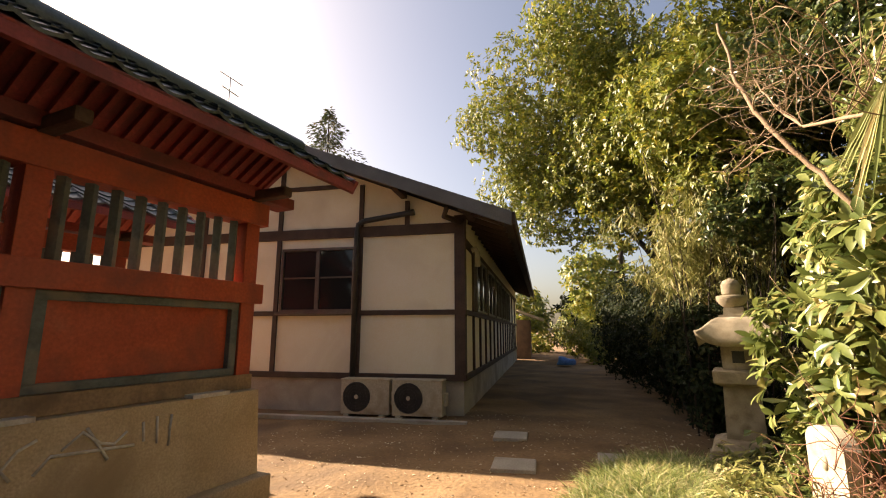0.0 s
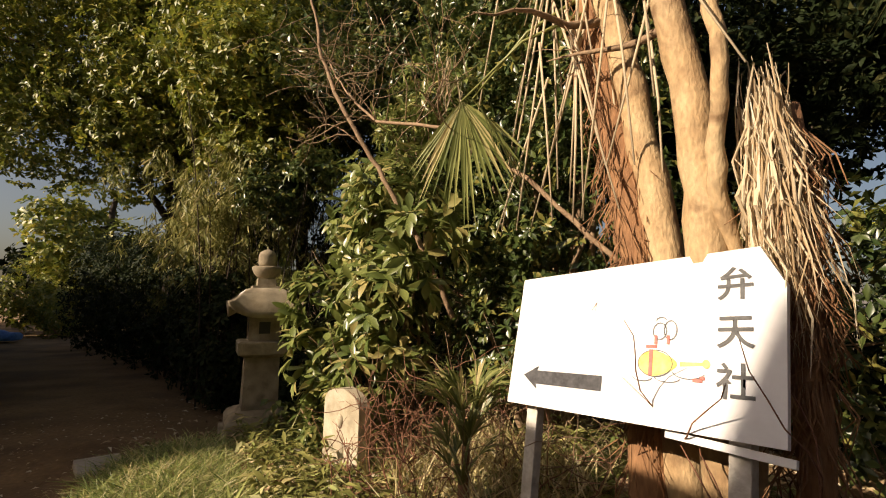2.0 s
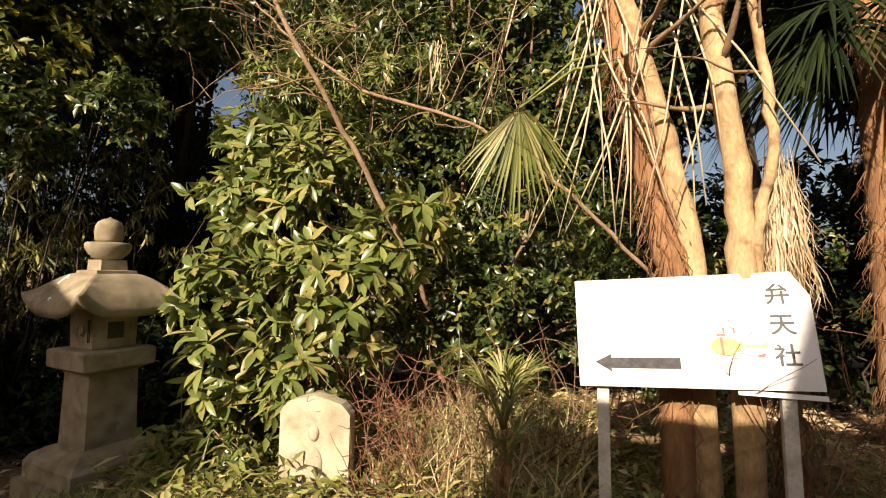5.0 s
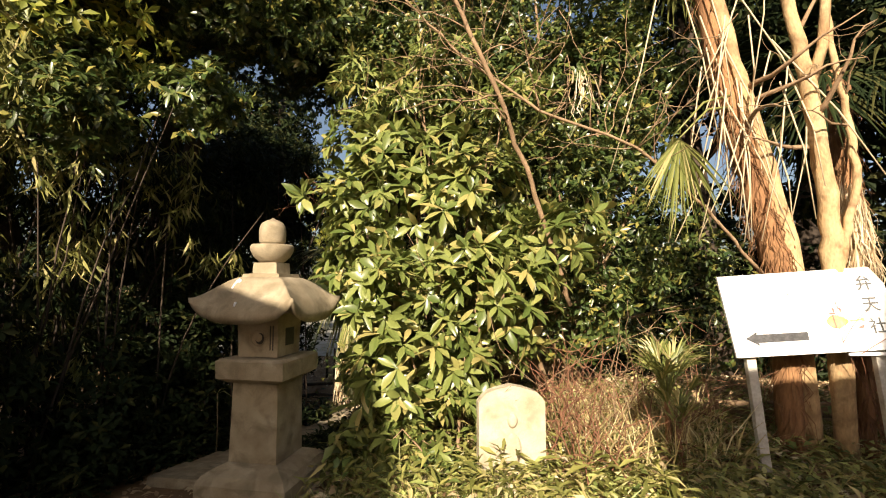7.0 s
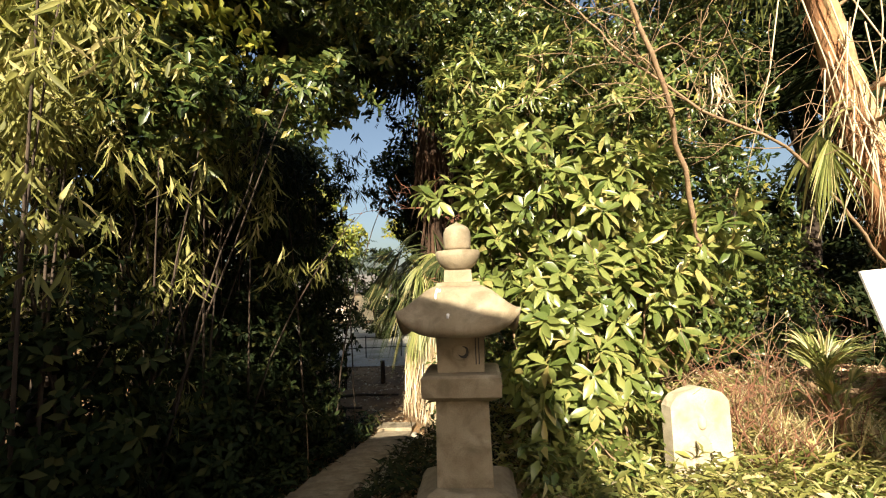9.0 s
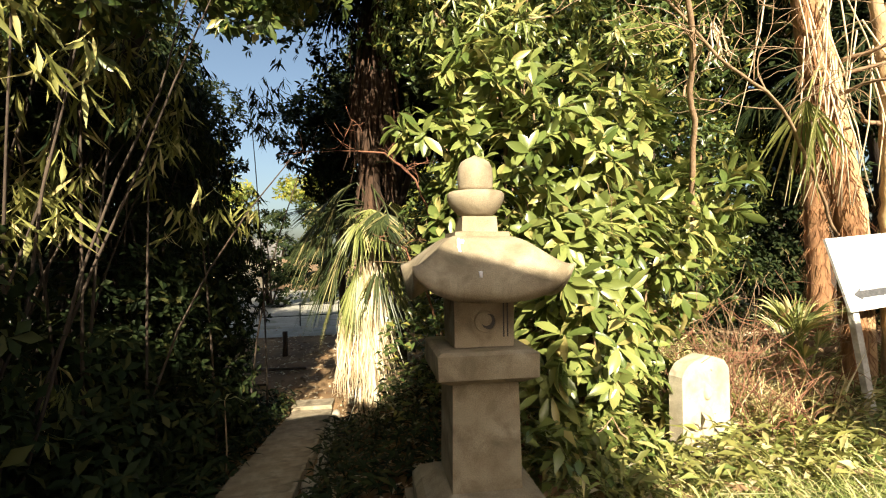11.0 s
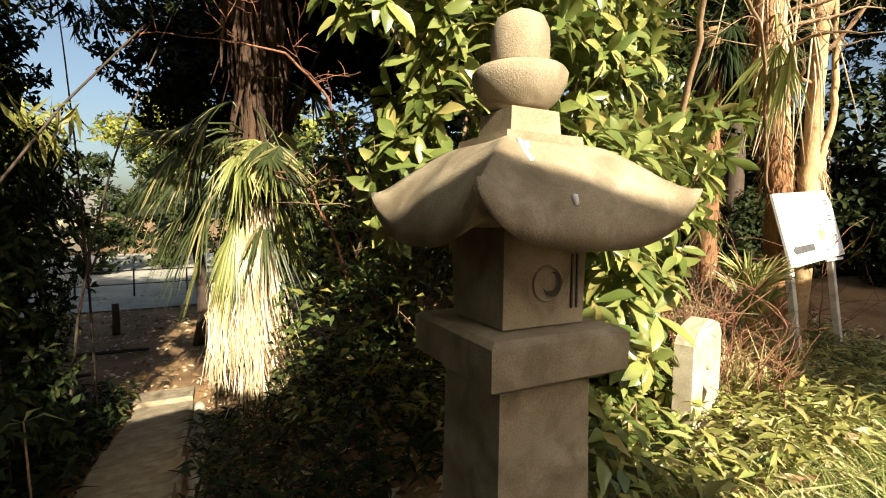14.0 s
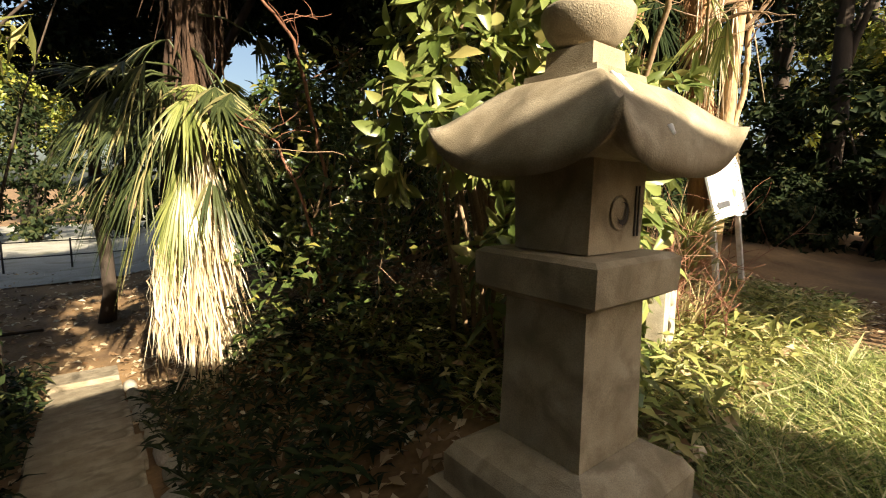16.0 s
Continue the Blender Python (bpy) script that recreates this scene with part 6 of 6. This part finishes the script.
# ---- path and clearing ----
def make_path():
    """Flat stone steps that go down beyond the lantern, edged with stones."""
    root = empty("stone_path", Matrix.Translation((0, 0, 0)), "worn stone slab path going down beyond the lantern", "path")
    rng = random.Random(7)
    y = 0.75
    while y < 4.5:
        d = rng.uniform(0.42, 0.55)
        x = -1.29 + 0.02 * rng.uniform(-1, 1)
        z = height(x, y + d / 2) + 0.035
        bm = bmesh.new()
        add_box(bm, (0.54 + rng.uniform(-0.03, 0.03), d - 0.012, 0.12), (0, 0, 0), Euler((radians(-5), rng.uniform(-0.01, 0.01), rng.uniform(-0.03, 0.03))).to_matrix(), 0.014)
        for v in bm.verts:
            v.co += noise.noise_vector(v.co * 9 + Vector((0, y, 0))) * 0.006
        ob = part("slab", bm, OLD_STONE, root)
        ob.location = (x, y + d / 2, z)
        y += d
    for i in range(11):
        yy = 0.8 + i * 0.35
        for x in (-0.93,):
            bm = bmesh.new()
            bmesh.ops.create_icosphere(bm, subdivisions=2, radius=0.5, matrix=Matrix.Diagonal((rng.uniform(0.10, 0.16), rng.uniform(0.2, 0.32), rng.uniform(0.10, 0.16), 1)))
            for v in bm.verts:
                v.co += noise.noise_vector(v.co * 7 + Vector((yy, 0, 0))) * 0.02
            ob = part("edge_stone", bm, CONCRETE, root, "", True)
            ob.location = (x + rng.uniform(-0.03, 0.03), yy, height(x, yy) + 0.02)
    return root


make_path()


def make_railing(x, y, turn, n, w):
    root = empty("low_railing", pose(x, y, height(x, y), 0, 0, turn), "thin dark metal railing at the clearing", "railing", "low railings")
    for i in range(n):
        tubes("post", [([(i * w, 0, -0.1), (i * w, 0, 0.75)], [0.02, 0.02])], BLACK, root, "", 6)
    for z in (0.35, 0.70):
        tubes("rail", [([(0, 0, z), ((n - 1) * w, 0, z)], [0.014, 0.014])], BLACK, root, "", 6)
    return root


make_railing(-6.2, 12.5, 8, 6, 1.2)
make_railing(-3.3, 6.3, 75, 2, 0.4)


def make_stake(x, y, h, r):
    ob = tubes("wooden_stake", [([(0, 0, -0.1), (0.01, 0, h * 0.5), (0.0, 0.01, h)], [r, r * 0.95, r * 0.9])], DARKBARK, None, "", 8)
    ob.location = on_ground(x, y)
    return tagged(ob, "short dark wooden stake in the clearing", "stake", "wooden stakes")


make_stake(-2.35, 8.6, 0.55, 0.06)
make_stake(-3.1, 8.0, 0.7, 0.03)
make_stake(-3.25, 7.9, 0.6, 0.03)


def make_log(x, y, length, turn):
    ob = tubes("fallen_branch", [([(0, 0, 0.03), (length * 0.5, 0.05, 0.06), (length, -0.03, 0.04)], [0.035, 0.03, 0.02])], DARKBARK, None, "", 8)
    ob.matrix_world = Matrix.Translation(on_ground(x, y)) @ Matrix.Rotation(radians(turn), 4, "Z")
    return tagged(ob, "dark fallen branch lying on the ground", "branch", "fallen branches")


make_log(-3.4, 7.0, 1.7, 8)
make_log(-3.0, 5.9, 0.8, 20)


def make_far_house(x, y, w, d, h, mat, turn, label):
    root = empty("far_house", pose(x, y, height(x, y), 0, 0, turn), label, "house", "far houses")
    box("wall", (w, d, h), (0, 0, h / 2), mat, root)
    for s in (-1, 1):
        bm = bmesh.new()
        add_box(bm, (w + 0.8, d * 0.62, 0.12), (0, 0, 0), None, 0.01)
        ob = part("roof_slope", bm, ROOFING, root)
        ob.matrix_local = Matrix.Translation((0, s * d * 0.28, h + d * 0.12)) @ Matrix.Rotation(-s * 0.42, 4, "X")
    return root


make_far_house(-12.0, 36.0, 9.0, 6.0, 2.2, PLASTER, 6, "pale low house beyond the clearing")


def make_sapling():
    base = on_ground(-1.62, 1.7)
    root = empty("sapling", Matrix.Translation(base), "single bright sapling with drooping leaves in the shade", "plant")
    tubes("stem", [([(0, 0, -0.05), (0.01, 0, 0.35), (0.0, -0.01, 0.72)], [0.008, 0.006, 0.004])], TWIG, root, "", 5)
    rng = np.random.default_rng(5)
    a = np.array([0.2, 2.6, 1.3, 4.2])
    w = np.stack([np.cos(a), np.sin(a) * 0.5, np.array([0.25, 0.2, 0.5, 0.1])], 1)
    leaf_mesh("foliage", np.array([[0, -0.01, 0.72]] * 4), w, np.array([[0, 0, 1.0]] * 4), np.array([0.16, 0.15, 0.1, 0.12]), 0.03, L_PALM, root, "", 0.5)
    return root


make_sapling()


def make_timber_edge():
    root = empty("timber_edging", pose(2.95, 1.55, height(2.95, 1.55), 0, 0, 6), "old timber edging boards on the bank behind the sign", "edging")
    for i, z in enumerate((0.05, 0.17)):
        box("board", (1.5, 0.05, 0.11), (0.75, 0.01 * i, z), OLDWOOD, root, "", 0.01)
    for x in (0.1, 0.75, 1.4):
        box("peg", (0.06, 0.06, 0.42), (x, 0.06, 0.08), OLDWOOD, root, "", 0.008)
    return root


make_timber_edge()


def make_yard():
    """Pale gravel yard beyond the railing."""
    bm = bmesh.new()
    n = 16
    grid = [[bm.verts.new((-16 + 19 * i / n, 11.0 + 18 * j / n, height(-16 + 19 * i / n, 11.0 + 18 * j / n) + 0.03)) for i in range(n + 1)] for j in range(n + 1)]
    for j in range(n):
        for i in range(n):
            bm.faces.new((grid[j][i], grid[j][i + 1], grid[j + 1][i + 1], grid[j + 1][i]))
    return tagged(part("pavement_yard", bm, GRAVEL), "pale sunlit gravel yard beyond the clearing", "yard", kind="structure")


make_yard()
